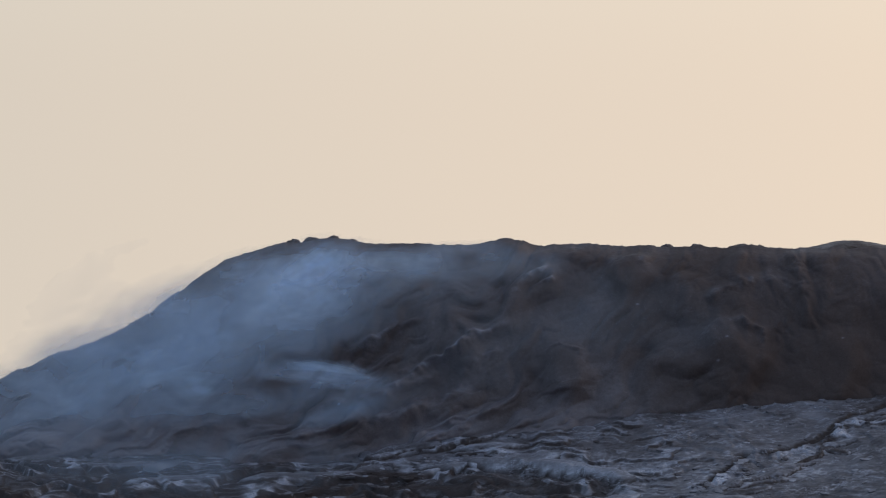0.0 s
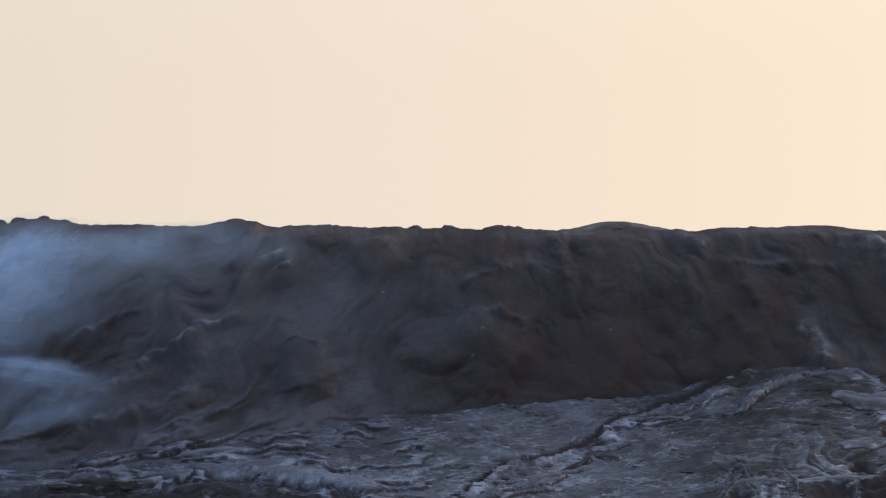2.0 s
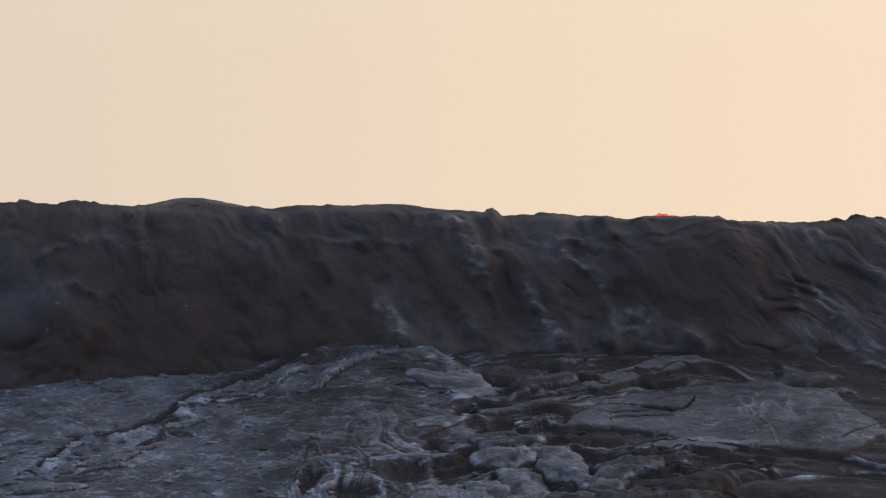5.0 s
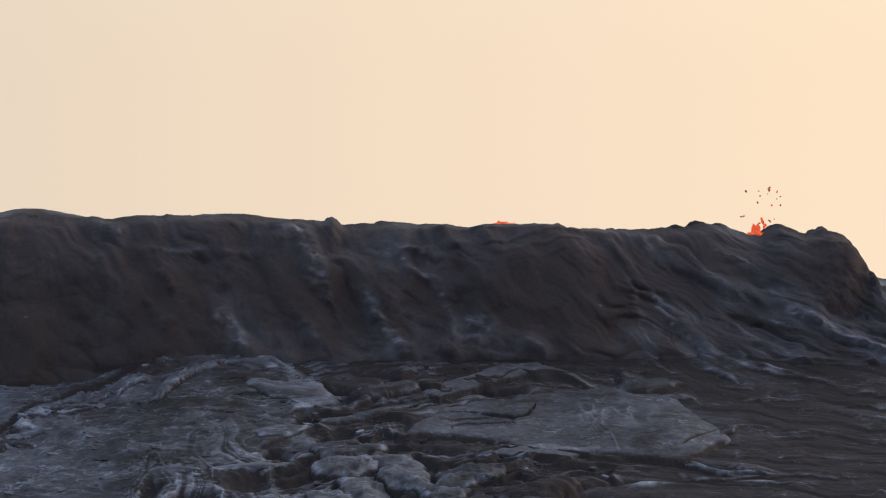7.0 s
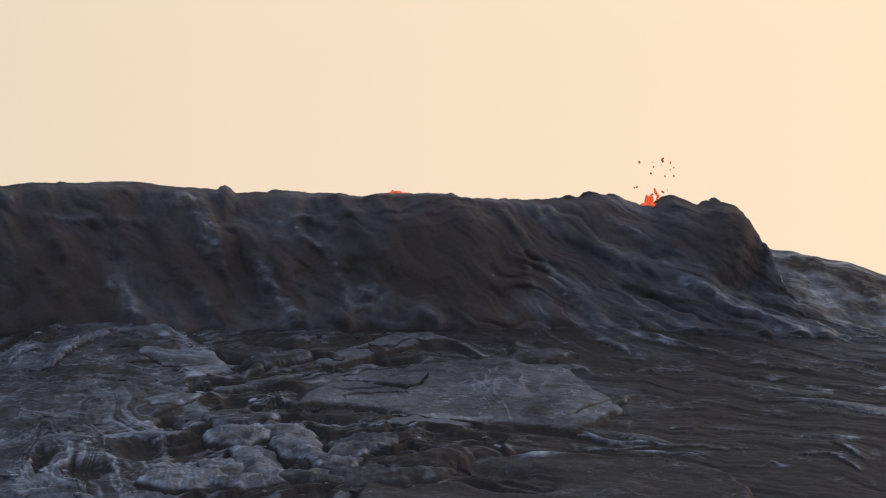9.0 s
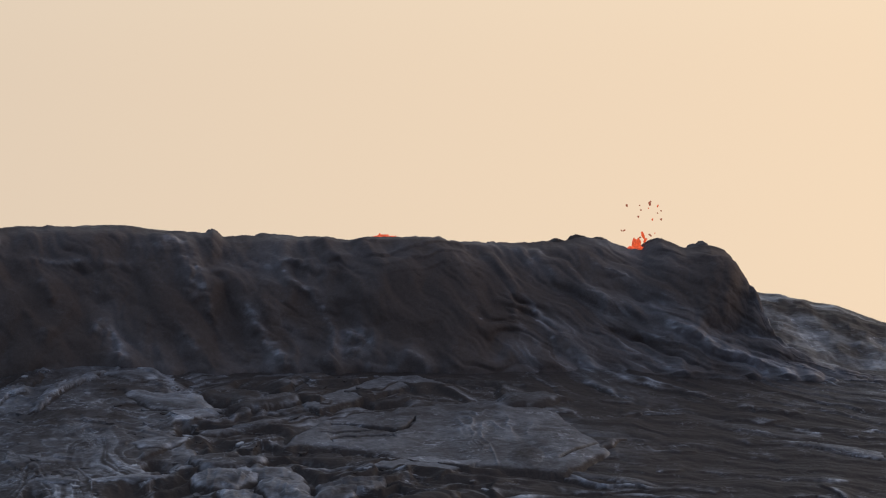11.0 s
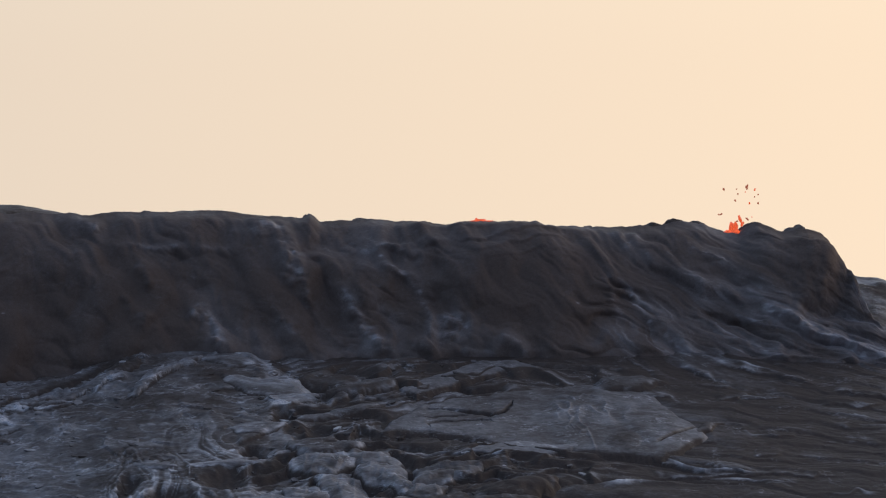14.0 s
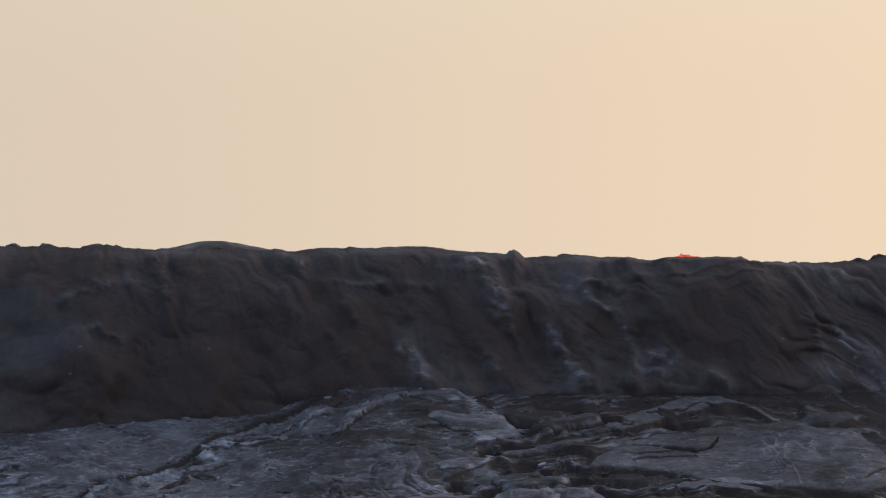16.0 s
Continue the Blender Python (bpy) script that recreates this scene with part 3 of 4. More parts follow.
    (0.2, 0.11, 0.16, ((-12.09, 5.89), (-11.21, 6.43), (-10.33, 6.72))),
    (0.26, 0.1, 0.14, ((-11.27, 4.77), (-10.39, 5.35), (-9.51, 5.75), (-8.97, 6.15), (-8.16, 6.45))),
    (0.16, 0.12, 0.16, ((-13.37, 4.27), (-12.28, 4.49), (-11.31, 4.7), (-10.59, 5.13))),
    (0.16, 0.12, 0.16, ((-12.01, 3.87), (-10.66, 4.3), (-9.55, 4.7), (-8.5, 5.17))),
    (0.2, 0.11, 0.14, ((-7.69, 7.79), (-7.28, 8), (-6.99, 8.17))),
    (0.12, 0.14, 0.16, ((-14.04, 3.35), (-12.69, 3.76), (-11.47, 4.23))),
    (0.14, 0.14, 0.14, ((-10.79, 3.49), (-9.44, 3.96), (-8.09, 4.43))),
)
# swellings of the face: across, height, half width, half height, degrees, how far they stand out, lightness
BULGES = (
    (13.01, 6.88, 2.04, 1.56, 0, 0.42, -0.1),
    (6.84, 7.02, 0.82, 1.29, 15, 0.3, -0.08),
    (19.69, 7.15, 1.22, 1.43, 0, 0.4, -0.1),
    (3.57, 6.12, 1.63, 1.5, 0, 0.25, -0.06),
    (9.75, 7.05, 0.68, 0.75, 0, 0.2, -0.05),
    (8.12, 7.37, 0.68, 0.54, 0, 0.15, -0.04),
    (-6.63, 5.01, 0.71, 0.95, 10, 0.42, -0.14),
    (-4.95, 7.83, 0.68, 0.57, 0, 0.32, -0.12),
    (-2.13, 5.53, 1.09, 1.22, 0, 0.42, -0.12),
    (0.21, 5.45, 1.5, 1.22, 0, 0.28, -0.1),
    (-7.7, 6.83, 0.82, 0.82, 20, 0.22, -0.05),
    (-9.72, 6.17, 1.22, 0.82, -25, 0.16, 0.02),
    (-5.36, 5.07, 0.82, 0.82, 0, 0.06, 0.14),
    (-3.27, 7.35, 0.82, 0.82, 0, 0.12, 0),
)


# small glints painted on the face as pale spots
GLINTS = ((-4.65, 7.14), (-2.27, 6.09), (-2.5, 5.49), (14.4, 6.38), (15.72, 6.67), (15.8, 6.46), (9.7, 7.59), (16.16, 6.03), (0.75, 6.12), (7.61, 7.61))


def ridge_relief(c, w):
    lean = np.interp(c, (-20, -9, -4, 0, 10, 13, 17, 24), (1.6, 1.3, 0.7, 0.0, -0.25, -0.5, -1.6, -2.2))
    wx, wy = c + 0.5 * fbm(c * 0.7, w * 0.7, 3, 103), w + 0.5 * fbm(c * 0.7 + 7, w * 0.7, 3, 105)
    u = wx - lean * (wy - 7.0)
    # broad swellings, soft folds that hang down the face, and a little fine relief
    d = 0.24 * fbm(u * 0.45, wy * 0.25, 3, 111)
    d += 0.34 * billow(u * 0.5, wy * 0.42, 2, 121)
    broad = d.copy()
    d += 0.32 * billow(u * 1.0 + 0.3 * wy, wy * 0.7, 2, 131)
    patchy = step(-0.35, 0.35, fbm(c * 0.5, w * 0.6, 3, 137))
    d += (0.05 + 0.11 * patchy) * billow(u * 2.2 + 0.5 * wy, wy * 1.7, 2, 135)
    d += 0.05 * patchy * ridged(u * 1.5, wy * 0.9, 3, 139)
    d += 0.005 * fbm(c * 6, w * 7, 3, 141)
    # the great swellings are smoother than the rest
    calm = np.zeros_like(c)
    for cx, cz, rx, rz, turn, out, tone in BULGES:
        calm = np.maximum(calm, step(0.15, 0.8, mound(wx, wy, cx, cz, rx, rz, turn)) * (out > 0.2))
    d = broad + (d - broad) * (1 - 0.7 * calm)
    knob = step(18.6, 20.2, c)
    d += knob * (0.20 * billow(c * 1.5 + 0.5 * w, w * 1.2, 3, 143) + 0.06 * billow(c * 3.6, w * 3.2, 3, 144))
    # level ledges under the brow
    rolls, _ = shingle(wy / 0.42 + 1.1 * fbm(wx * 0.35, wy * 0.8, 3, 145), 0.35)
    ledge = rolls * step(-4.0, 0.0, c) * step(7.2, 7.9, w) * (1 - step(13.0, 15.0, c)) * step(-0.25, 0.3, fbm(wx * 0.3, wy * 0.6, 3, 149))
    d += 0.09 * ledge
    low = 1 - step(0.0, 0.7, w - foot(c))
    d += low * 0.18 * (1 - step(12.0, 15.0, c)) * billow(c * 0.9 + 0.3 * w, w * 1.1, 3, 157)
    crust = 0.10 + 0.10 * (1 - step(-7, -2, c)) + 0.16 * fbm(u * 0.5, wy * 0.5, 3, 151) + 0.08 * fbm(u * 1.6, wy * 1.6, 3, 153) + 0.10 * ledge + 0.10 * low * step(4, 6, c)
    for cx, cz, rx, rz, turn, out, tone in BULGES:
        swell = mound(wx, wy, cx, cz, rx, rz, turn)
        d += 1.3 * out * step(0.05, 0.85, swell)
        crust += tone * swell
    sx, sy = c + 0.09 * fbm(c * 2.2, w * 2.2, 3, 201), w + 0.09 * fbm(c * 2.2 + 5, w * 2.2, 3, 203)
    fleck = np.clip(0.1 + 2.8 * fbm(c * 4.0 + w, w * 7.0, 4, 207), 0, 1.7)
    for tone, half, out, line in EAST_ROLLS + BROW_ROLLS + FOOT_ROLLS + WEST_ROLLS + FLANK_ROLLS:
        xs = [p[0] for p in line]
        cols = np.flatnonzero((c[0] > min(xs) - 1.4) & (c[0] < max(xs) + 1.4))
        if not len(cols):
            continue
        k = slice(cols[0], cols[-1] + 1)
        near, far = along(sx[:, k], sy[:, k], line)
        ends = step(0.0, 0.2, far) * (1 - step(0.75, 1.0, far)) * 0.75 + 0.25
        wide = half * (1.05 + 0.6 * noise2(c[:, k] * 1.2, w[:, k] * 1.2, 209))
        knotty = 0.7 + 0.9 * billow(c[:, k] * 2.6, w[:, k] * 2.6, 3, 219)
        torn = step(-0.3, 0.25, fbm(c[:, k] * 1.8, w[:, k] * 1.8, 3, 227))
        d[:, k] += (0.35 + 0.6 * torn) * knotty * out * ends * np.exp(-(near / wide) ** 2) + 0.35 * out * ends * np.exp(-(near / (2.6 * wide)) ** 2)
        # pale crests and flecks: the rolls' lit tops and sparkle painted in
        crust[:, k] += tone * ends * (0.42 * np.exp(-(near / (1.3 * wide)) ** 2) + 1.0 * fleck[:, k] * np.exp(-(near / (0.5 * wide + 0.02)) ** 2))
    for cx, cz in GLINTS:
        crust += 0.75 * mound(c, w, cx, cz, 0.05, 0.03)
    # bluish drapes of younger lava near the foot
    for cx, cz, rx, rz, turn in ((5.6, 5.75, 0.45, 0.6, 0), (11.1, 5.95, 0.55, 0.4, 20), (9.9, 6.2, 0.3, 0.8, 20), (8.9, 5.5, 0.8, 0.35, -20), (12.1, 5.3, 0.7, 0.25, 10)):
        crust += 0.30 * mound(wx, wy, cx, cz, rx, rz, turn) * np.clip(0.6 + 1.4 * fbm(c * 2, w * 2, 4, 225), 0, 1.3)
    low = step(13.5, 16.5, c) * (1 - step(0.5, 2.6, w - foot(c)))
    run_d, run_tone = streaks(c, w)
    west = (1 - step(-7.0, -3.0, c)) * (1 - step(0.3, 2.2, w - foot(c)))
    d += low * run_d
    crust += low * (0.16 + run_tone)
    # sheets that hang down the western flank and end in ragged edges
    tilt = wy - 0.42 * (wx + 9.0)
    hang, row = shingle(tilt / 0.5 + 1.8 * fbm(c * 0.6, w * 1.1, 5, 231), 0.3)
    hang = hang * step(-0.1, 0.35, fbm(c * 0.7 + 2.1 * row, w * 0.9, 3, 235))
    d += west * 0.12 * hang
    crust += west * (0.26 + 0.22 * noise2(c * 0.5 + 3.7 * row, row * 1.3, 233) + 0.15 * hang)
    # fine runs of lava down the eastern face, their highlights painted pale
    runs = step(0.80, 0.94, ridged(u * 0.9 + 0.3 * fbm(c * 2, w * 2, 3, 211), wy * 0.22, 3, 213)) * step(14.4, 15.8, c) * step(-0.1, 0.25, fbm(c * 1.3, w * 1.3, 3, 215))
    d += 0.035 * runs
    crust += 0.30 * runs * np.clip(0.4 + 1.8 * fbm(c * 6, w * 6, 3, 217), 0, 1.3)
    crust = crust * (1 - 0.6 * step(18.8, 20.0, c) * step(6.2, 7.0, w))
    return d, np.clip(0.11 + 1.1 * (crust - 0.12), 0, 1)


def build_ridge():
    c1 = np.arange(-30, 26.5, 0.038)
    up = np.linspace(-0.12, 1.0, 270)
    behind = np.array([0.25, 0.6, 1.2, 2, 3.2, 5, 7, 10, 14])
    c, q = np.meshgrid(c1, up)
    f = foot(c) - 0.1
    top = EYE + (crest(c * 1.03) - EYE) * (103.1 - 2.1 * step(20.6, 22.0, c)) / 103.1
    # the eastern face runs out into the slope in a long concave foot
    h = f + (top - f) * np.sign(q) * np.abs(q) ** (1 + 0.75 * step(15.0, 19.0, c))
    h = h - 0.7 * np.clip(-q / 0.12, 0, 1)
    # steep in the middle, rounded at the brow
    deep = 3.0 - 2.1 * step(20.6, 22.0, c)
    y = 100.1 + deep * (0.66 * q + 0.34 * np.clip(q, 0, 1) ** 8)
    w = EYE + (h - EYE) * 100 / y
    d, crust = ridge_relief(c, w)
    brow = 1 - step(0.9, 1.0, q)
    # the crest's lit rim is painted in as paler crust
    crust = np.clip(crust + 0.14 * step(0.93, 0.985, q) * np.clip(0.35 + 1.6 * fbm(c * 0.9, q * 6, 4, 163), 0, 1.2) * (1 - step(18.0, 19.0, c)), 0, 1)
    x = c * y / 100
    y = y - 0.9 * d * (0.25 + 0.75 * brow)
    z = h + 0.35 * d * brow + (1 - brow) * 0.08 * fbm(c * 2.2, w * 0 + 3, 5, 161, 0.65)
    b = behind[:, None] + 0 * c1[None, :]
    yb = y[-1] + b
    zb = z[-1] - 0.04 * b - 0.03 * b ** 2 + 0.03 * fbm(c1[None, :] * 2 + 0 * b, b * 2, 3, 171) * np.minimum(b, 1)
    xb = x[-1] + 0 * b
    px, py, pz = np.vstack([x, xb]), np.vstack([y, yb]), np.vstack([z, zb])
    cr = np.vstack([crust, 0.3 + 0 * b])
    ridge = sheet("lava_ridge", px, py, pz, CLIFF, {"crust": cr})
    tagged(ridge, "steep dark brown basalt ridge with draped flows and rounded crest", "lava ridge", kind="structure")


build_field()
build_ridge()


# ---- flow lobes, toes and slabs lying on the slope ----
def on_slope(c, w):
    """The slope's plane without its relief, at a place across and up."""
    f = foot(c)
    y = (f - 100 * RISE - EYE) / ((w - EYE) / 100 - RISE)
    return c * y / 100, y, f + RISE * (y - 100)


def patch(name, c, w, height, cover, crust, material):
    """One flow unit over the slope: its top where cover is above 0; its rim goes into the ground."""
    x, y, z = on_slope(c, w)
    rows, cols = c.shape
    i = np.arange(rows * cols, dtype=np.int32).reshape(rows, cols)
    quads = np.stack([i[:-1, :-1], i[:-1, 1:], i[1:, 1:], i[1:, :-1]], -1).reshape(-1, 4)
    quads = quads[(cover.ravel()[quads] > 0).any(1)]
    used = np.unique(quads)
    index = np.zeros(rows * cols, np.int32)
    index[used] = np.arange(len(used))
    quads = index[quads]
    mesh = bpy.data.meshes.new(name)
    mesh.vertices.add(len(used))
    centre = np.array([x.mean(), y.mean(), (z + height).min()])
    places = np.stack([x, y, z + height], -1).reshape(-1, 3)[used] - centre
    mesh.vertices.foreach_set("co", places.astype(np.float32).ravel())
    mesh.loops.add(quads.size)
    mesh.loops.foreach_set("vertex_index", quads.ravel())
    mesh.polygons.add(len(quads))
    mesh.polygons.foreach_set("loop_start", np.arange(0, quads.size, 4, dtype=np.int32))
    mesh.polygons.foreach_set("use_smooth", np.ones(len(quads), bool))
    mesh.attributes.new("crust", "FLOAT", "POINT").data.foreach_set("value", crust.ravel()[used].astype(np.float32))
    mesh.update(calc_edges=True)
    mesh.materials.append(material)
    ob = new(name, mesh)
    ob.location = centre
    return ob


def lobe(cx, cw, a, b, turn, tone, seed, ropes=0.0, name="lava_lobe", label="", group="pahoehoe lobes", thick=1.0):
    """A rounded tongue of ropy lava: half width, half height as it shows, degrees, lightness of its skin."""
    a, b = 1.2 * a, 0.9 * b
    if group == "lobes below the cracked slab":
        a, b = 1.15 * a, 1.25 * b
    big = max(a, b) * 1.35
    na, nb = int(np.clip(2 * big / 0.022, 24, 120)), int(np.clip(2 * big / 0.014, 24, 130))
    co, si = abs(math.cos(radians(turn))), abs(math.sin(radians(turn)))
    ha, hb = 1.3 * (a * co + b * si), 1.3 * (b * co + a * si)
    c, w = np.meshgrid(np.linspace(cx - ha, cx + ha, na), np.linspace(cw - hb, cw + hb, max(20, int(nb * hb / big))))
    wob = 0.38 * a
    wc, ww = c + wob * fbm(c / a * 0.9 + seed, w / b * 0.7, 3, seed), w + 0.42 * b * fbm(c / a * 1.1, w / b * 1.1 + seed, 3, seed + 1)
    co, si = math.cos(radians(turn)), math.sin(radians(turn))
    u, v = ((wc - cx) * co + (ww - cw) * si) / a, (-(wc - cx) * si + (ww - cw) * co) / b
    r = np.sqrt(u * u + v * v)
    ground, _ = field_relief(c, w)
    mid = float(np.mean(ground[r < 1])) if (r < 1).any() else 0.0
    top = thick * min(0.65 * b, 0.19) + 0.03
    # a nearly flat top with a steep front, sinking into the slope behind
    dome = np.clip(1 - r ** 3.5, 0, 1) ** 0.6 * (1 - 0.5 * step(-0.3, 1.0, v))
    line = noise2(u * 0.9 + 0.4 * v, v * 4.5 + 1.2 * fbm(c * 1.2, w * 2.4, 3, seed + 2), seed + 9)
    wrinkle = ropes * min(0.02, 0.10 * b) * line + 0.014 * fbm(c * 2.2, w * 4.0, 3, seed + 3) + 0.003 * fbm(c * 12, w * 24, 3, seed + 4)
    if group == "lobes below the cracked slab":
        fold = 1 - np.abs(noise2((c - cx) * 5.5 + 0.8 * fbm(c * 1.5, w * 2.5, 3, seed + 12), w * 1.5, seed + 13))
        # folds light on top and dark between: their shading is in the tone
        wrinkle, line = wrinkle + 0.035 * (fold ** 2 - 0.5), line + 0.7 * (fold ** 3 - 0.45)
    height = np.where(r < 1, ground - 0.04 + (0.75 * (mid - ground) + top + 0.04) * dome + wrinkle * dome, ground - 0.06)
    # the lit lip, darker underside and shaded front are painted into the tone
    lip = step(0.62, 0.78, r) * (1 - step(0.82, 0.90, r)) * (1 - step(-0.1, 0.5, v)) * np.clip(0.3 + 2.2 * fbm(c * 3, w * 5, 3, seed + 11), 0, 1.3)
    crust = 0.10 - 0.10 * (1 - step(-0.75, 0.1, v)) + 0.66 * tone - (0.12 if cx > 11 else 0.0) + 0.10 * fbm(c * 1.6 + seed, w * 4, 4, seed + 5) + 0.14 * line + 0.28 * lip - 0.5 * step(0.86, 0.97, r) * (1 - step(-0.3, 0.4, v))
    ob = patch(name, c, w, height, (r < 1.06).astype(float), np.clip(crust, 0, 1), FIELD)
    return tagged(ob, label or ("pale blue-grey pahoehoe lobe with wrinkled skin" if tone > 0.45 else "dark grey-brown pahoehoe lobe on the lava slope"), "lava lobe", group)


SLAB_LOBES = (
    (8.25, 2.53, 0.64, 0.27, 0, 0.55), (8.79, 1.85, 0.60, 0.38, -25, 0.6), (9.66, 2.36, 0.54, 0.27, -10, 0.55), (9.39, 2.7, 0.74, 0.19, -8, 0.5),
    (10.0, 2.1, 0.47, 0.24, -20, 0.4), (7.98, 1.76, 0.47, 0.24, -10, 0.6), (7.37, 1.53, 0.60, 0.29, 5, 0.65), (6.71, 1.45, 0.54, 0.27, 0, 0.65),
    (11.01, 2.2, 0.51, 0.27, 10, 0.65), (11.56, 2.36, 0.47, 0.19, -5, 0.5), (10.74, 1.89, 0.40, 0.19, 0, 0.5), (8.45, 1.45, 0.80, 0.21, -5, 0.5),
    (10.2, 1.53, 1.07, 0.19, -3, 0.35), (11.96, 1.58, 1.21, 0.24, 4, 0.35),
)
DOME_LOBES = (
    (12.91, 1.89, 0.94, 0.27, 12, 0.2), 
    # the one at (11.01, 3.1) gives the shade below the slab as dark tone
    (11.01, 3.1, 1.07, 0.24, -3, 0.12), (15.65, 4.53, 0.94, 0.21, 6, 0.36),
    
    
    (17.37, 3.34, 0.56, 0.16, 22, 0.42), 
)
UPPER_LOBES = (
    (8.58, 4.65, 0.67, 0.24, 0, 0.1), (9.25, 4.31, 0.80, 0.16, 8, 0.2),
    (8.98, 3.84, 0.94, 0.13, 10, 0.3), (8.04, 3.1, 0.54, 0.19, 10, 0.3), (8.45, 2.9, 0.74, 0.16, 5, 0.35),
    (10.2, 5.06, 0.67, 0.19, 10, 0.2), (14.56, 5.0, 1.21, 0.13, -4, 0.25),
)
EAST_LOBES = (
    (23.48, 3.37, 1.04, 0.13, -10, 0.60), (17.57, 2.64, 1.04, 0.10, -8, 0.55), (18.68, 4.27, 0.60, 0.05, 0, 0.40),
)
APRON_LOBES = (
    (7.58, 4.08, 0.60, 0.16, 5, 0.75), (7.04, 4.42, 0.80, 0.27, -5, 0.6), (6.11, 5.03, 0.80, 0.16, -3, 0.55), (4.63, 4.76, 0.80, 0.13, 25, 0.6),
    (4.09, 4.49, 0.54, 0.13, 40, 0.6), (6.09, 2.57, 0.94, 0.11, 3, 0.75), (4.35, 2.46, 0.54, 0.09, 0, 0.7), (6.77, 3.42, 0.67, 0.19, 5, 0.6),
)
SEAM_LOBES = (
    (0.87, 3.36, 0.47, 0.11, 10, 0.75), (0.67, 3.14, 0.40, 0.11, -5, 0.3), (-0.74, 2.63, 0.80, 0.09, 10, 0.65), (-1.27, 2.43, 0.94, 0.11, 14, 0.5),
    (-0.07, 2.94, 0.67, 0.09, 25, 0.15), (2.35, 4.1, 0.80, 0.11, 20, 0.3), (1.55, 3.9, 0.80, 0.07, 8, 0.6), (3.02, 4.5, 0.54, 0.13, 25, 0.55),
    (3.56, 4.8, 0.40, 0.13, 25, 0.12), (-1.94, 2.23, 0.94, 0.11, 15, 0.55), (-2.48, 1.77, 0.80, 0.16, 5, 0.6), (-1.67, 2.03, 0.54, 0.11, 10, 0.3),
)
# the two of tone 0.08 stand for the shade in the western hollows
WEST_LOBES = (
    (-6.09, 3.76, 0.29, 0.16, 0, 0.6), (-5.36, 4.02, 0.60, 0.11, 22, 0.55), (-8.5, 2.79, 1.74, 0.19, 4, 0.55), (-6.09, 2.58, 0.94, 0.19, -10, 0.75),
    (-9.71, 2.66, 0.80, 0.13, 5, 0.5), (-7.83, 2.25, 1.47, 0.24, 0, 0.08), (-9.84, 2.19, 0.94, 0.27, 0, 0.08), (-7.97, 1.74, 0.67, 0.29, 0, 0.35),
    (-9.17, 1.85, 0.94, 0.19, -5, 0.3), (-5.69, 1.68, 1.21, 0.24, 15, 0.7), (-8.91, 3.66, 0.94, 0.19, 10, 0.45), (-7.97, 3.79, 0.54, 0.13, 5, 0.5),
    (-9.71, 4.13, 0.80, 0.16, 15, 0.3), (-9.71, 3.39, 1.07, 0.11, 10, 0.15), (-6.5, 3.99, 0.94, 0.16, 5, 0.15),
)
FAR_WEST_LOBES = (
    (-20.81, 3.05, 0.75, 0.15, 0, 0.3), (-19.43, 3.43, 0.75, 0.21, 3, 0.15), (-17.89, 2.75, 0.90, 0.12, 0, 0.4), (-16.07, 3.81, 0.90, 0.27, -10, 0.2),
    (-18.96, 2.83, 0.60, 0.09, 0, 0.45), (-13.77, 2.46, 1.35, 0.12, 3, 0.45), (-10.75, 3.07, 0.90, 0.18, 8, 0.35), (-8.64, 3.08, 0.90, 0.12, 4, 0.6),
    (-6.54, 2.56, 1.49, 0.21, -8, 0.75), (-8.79, 2.37, 1.20, 0.21, 0, 0.15), (-17.12, 2.38, 1.20, 0.12, 2, 0.4), (-20.19, 2.37, 1.05, 0.12, 0, 0.2),
)

seed = 300
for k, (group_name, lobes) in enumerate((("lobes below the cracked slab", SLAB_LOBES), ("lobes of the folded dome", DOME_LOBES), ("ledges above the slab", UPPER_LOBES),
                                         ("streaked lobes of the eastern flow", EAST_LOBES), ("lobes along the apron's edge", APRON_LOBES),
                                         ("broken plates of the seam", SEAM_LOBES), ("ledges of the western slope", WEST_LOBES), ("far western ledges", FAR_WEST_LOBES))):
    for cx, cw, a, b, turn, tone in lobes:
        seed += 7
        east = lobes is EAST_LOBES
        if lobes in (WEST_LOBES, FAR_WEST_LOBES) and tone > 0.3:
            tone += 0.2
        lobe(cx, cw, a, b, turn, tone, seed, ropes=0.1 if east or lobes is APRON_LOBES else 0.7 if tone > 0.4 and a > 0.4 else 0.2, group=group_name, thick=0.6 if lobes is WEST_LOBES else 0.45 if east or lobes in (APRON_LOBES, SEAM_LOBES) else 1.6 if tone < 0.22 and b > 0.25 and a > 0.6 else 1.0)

SLAB_CRACKS = (
    (0.060, [(10.84, 4.08), (11.52, 4.04), (12, 3.95), (12.4, 3.88), (12.68, 3.95), (12.84, 4.14), (12.88, 4.25)]),
    (0.028, [(10.55, 3.79), (11.52, 3.87), (11.82, 3.89)]),
    (0.024, [(10.91, 3.51), (10.84, 3.62), (11.05, 3.7), (12.34, 3.76), (12.43, 3.66)]),
)
DOME = [(13.7, 3.91), (14.11, 4.38), (14.79, 4.66), (15.75, 4.49), (16.3, 4.33), (16.78, 3.92), (17.27, 3.63), (17.54, 3.32), (16.58, 2.77), (15.48, 2.83), (14.38, 3), (13.97, 3.43)]
DOME_CREASE = [(13.7, 3.97), (13.95, 3.8), (14.22, 3.34), (14.45, 3.29), (14.68, 3.41), (14.88, 2.97)]
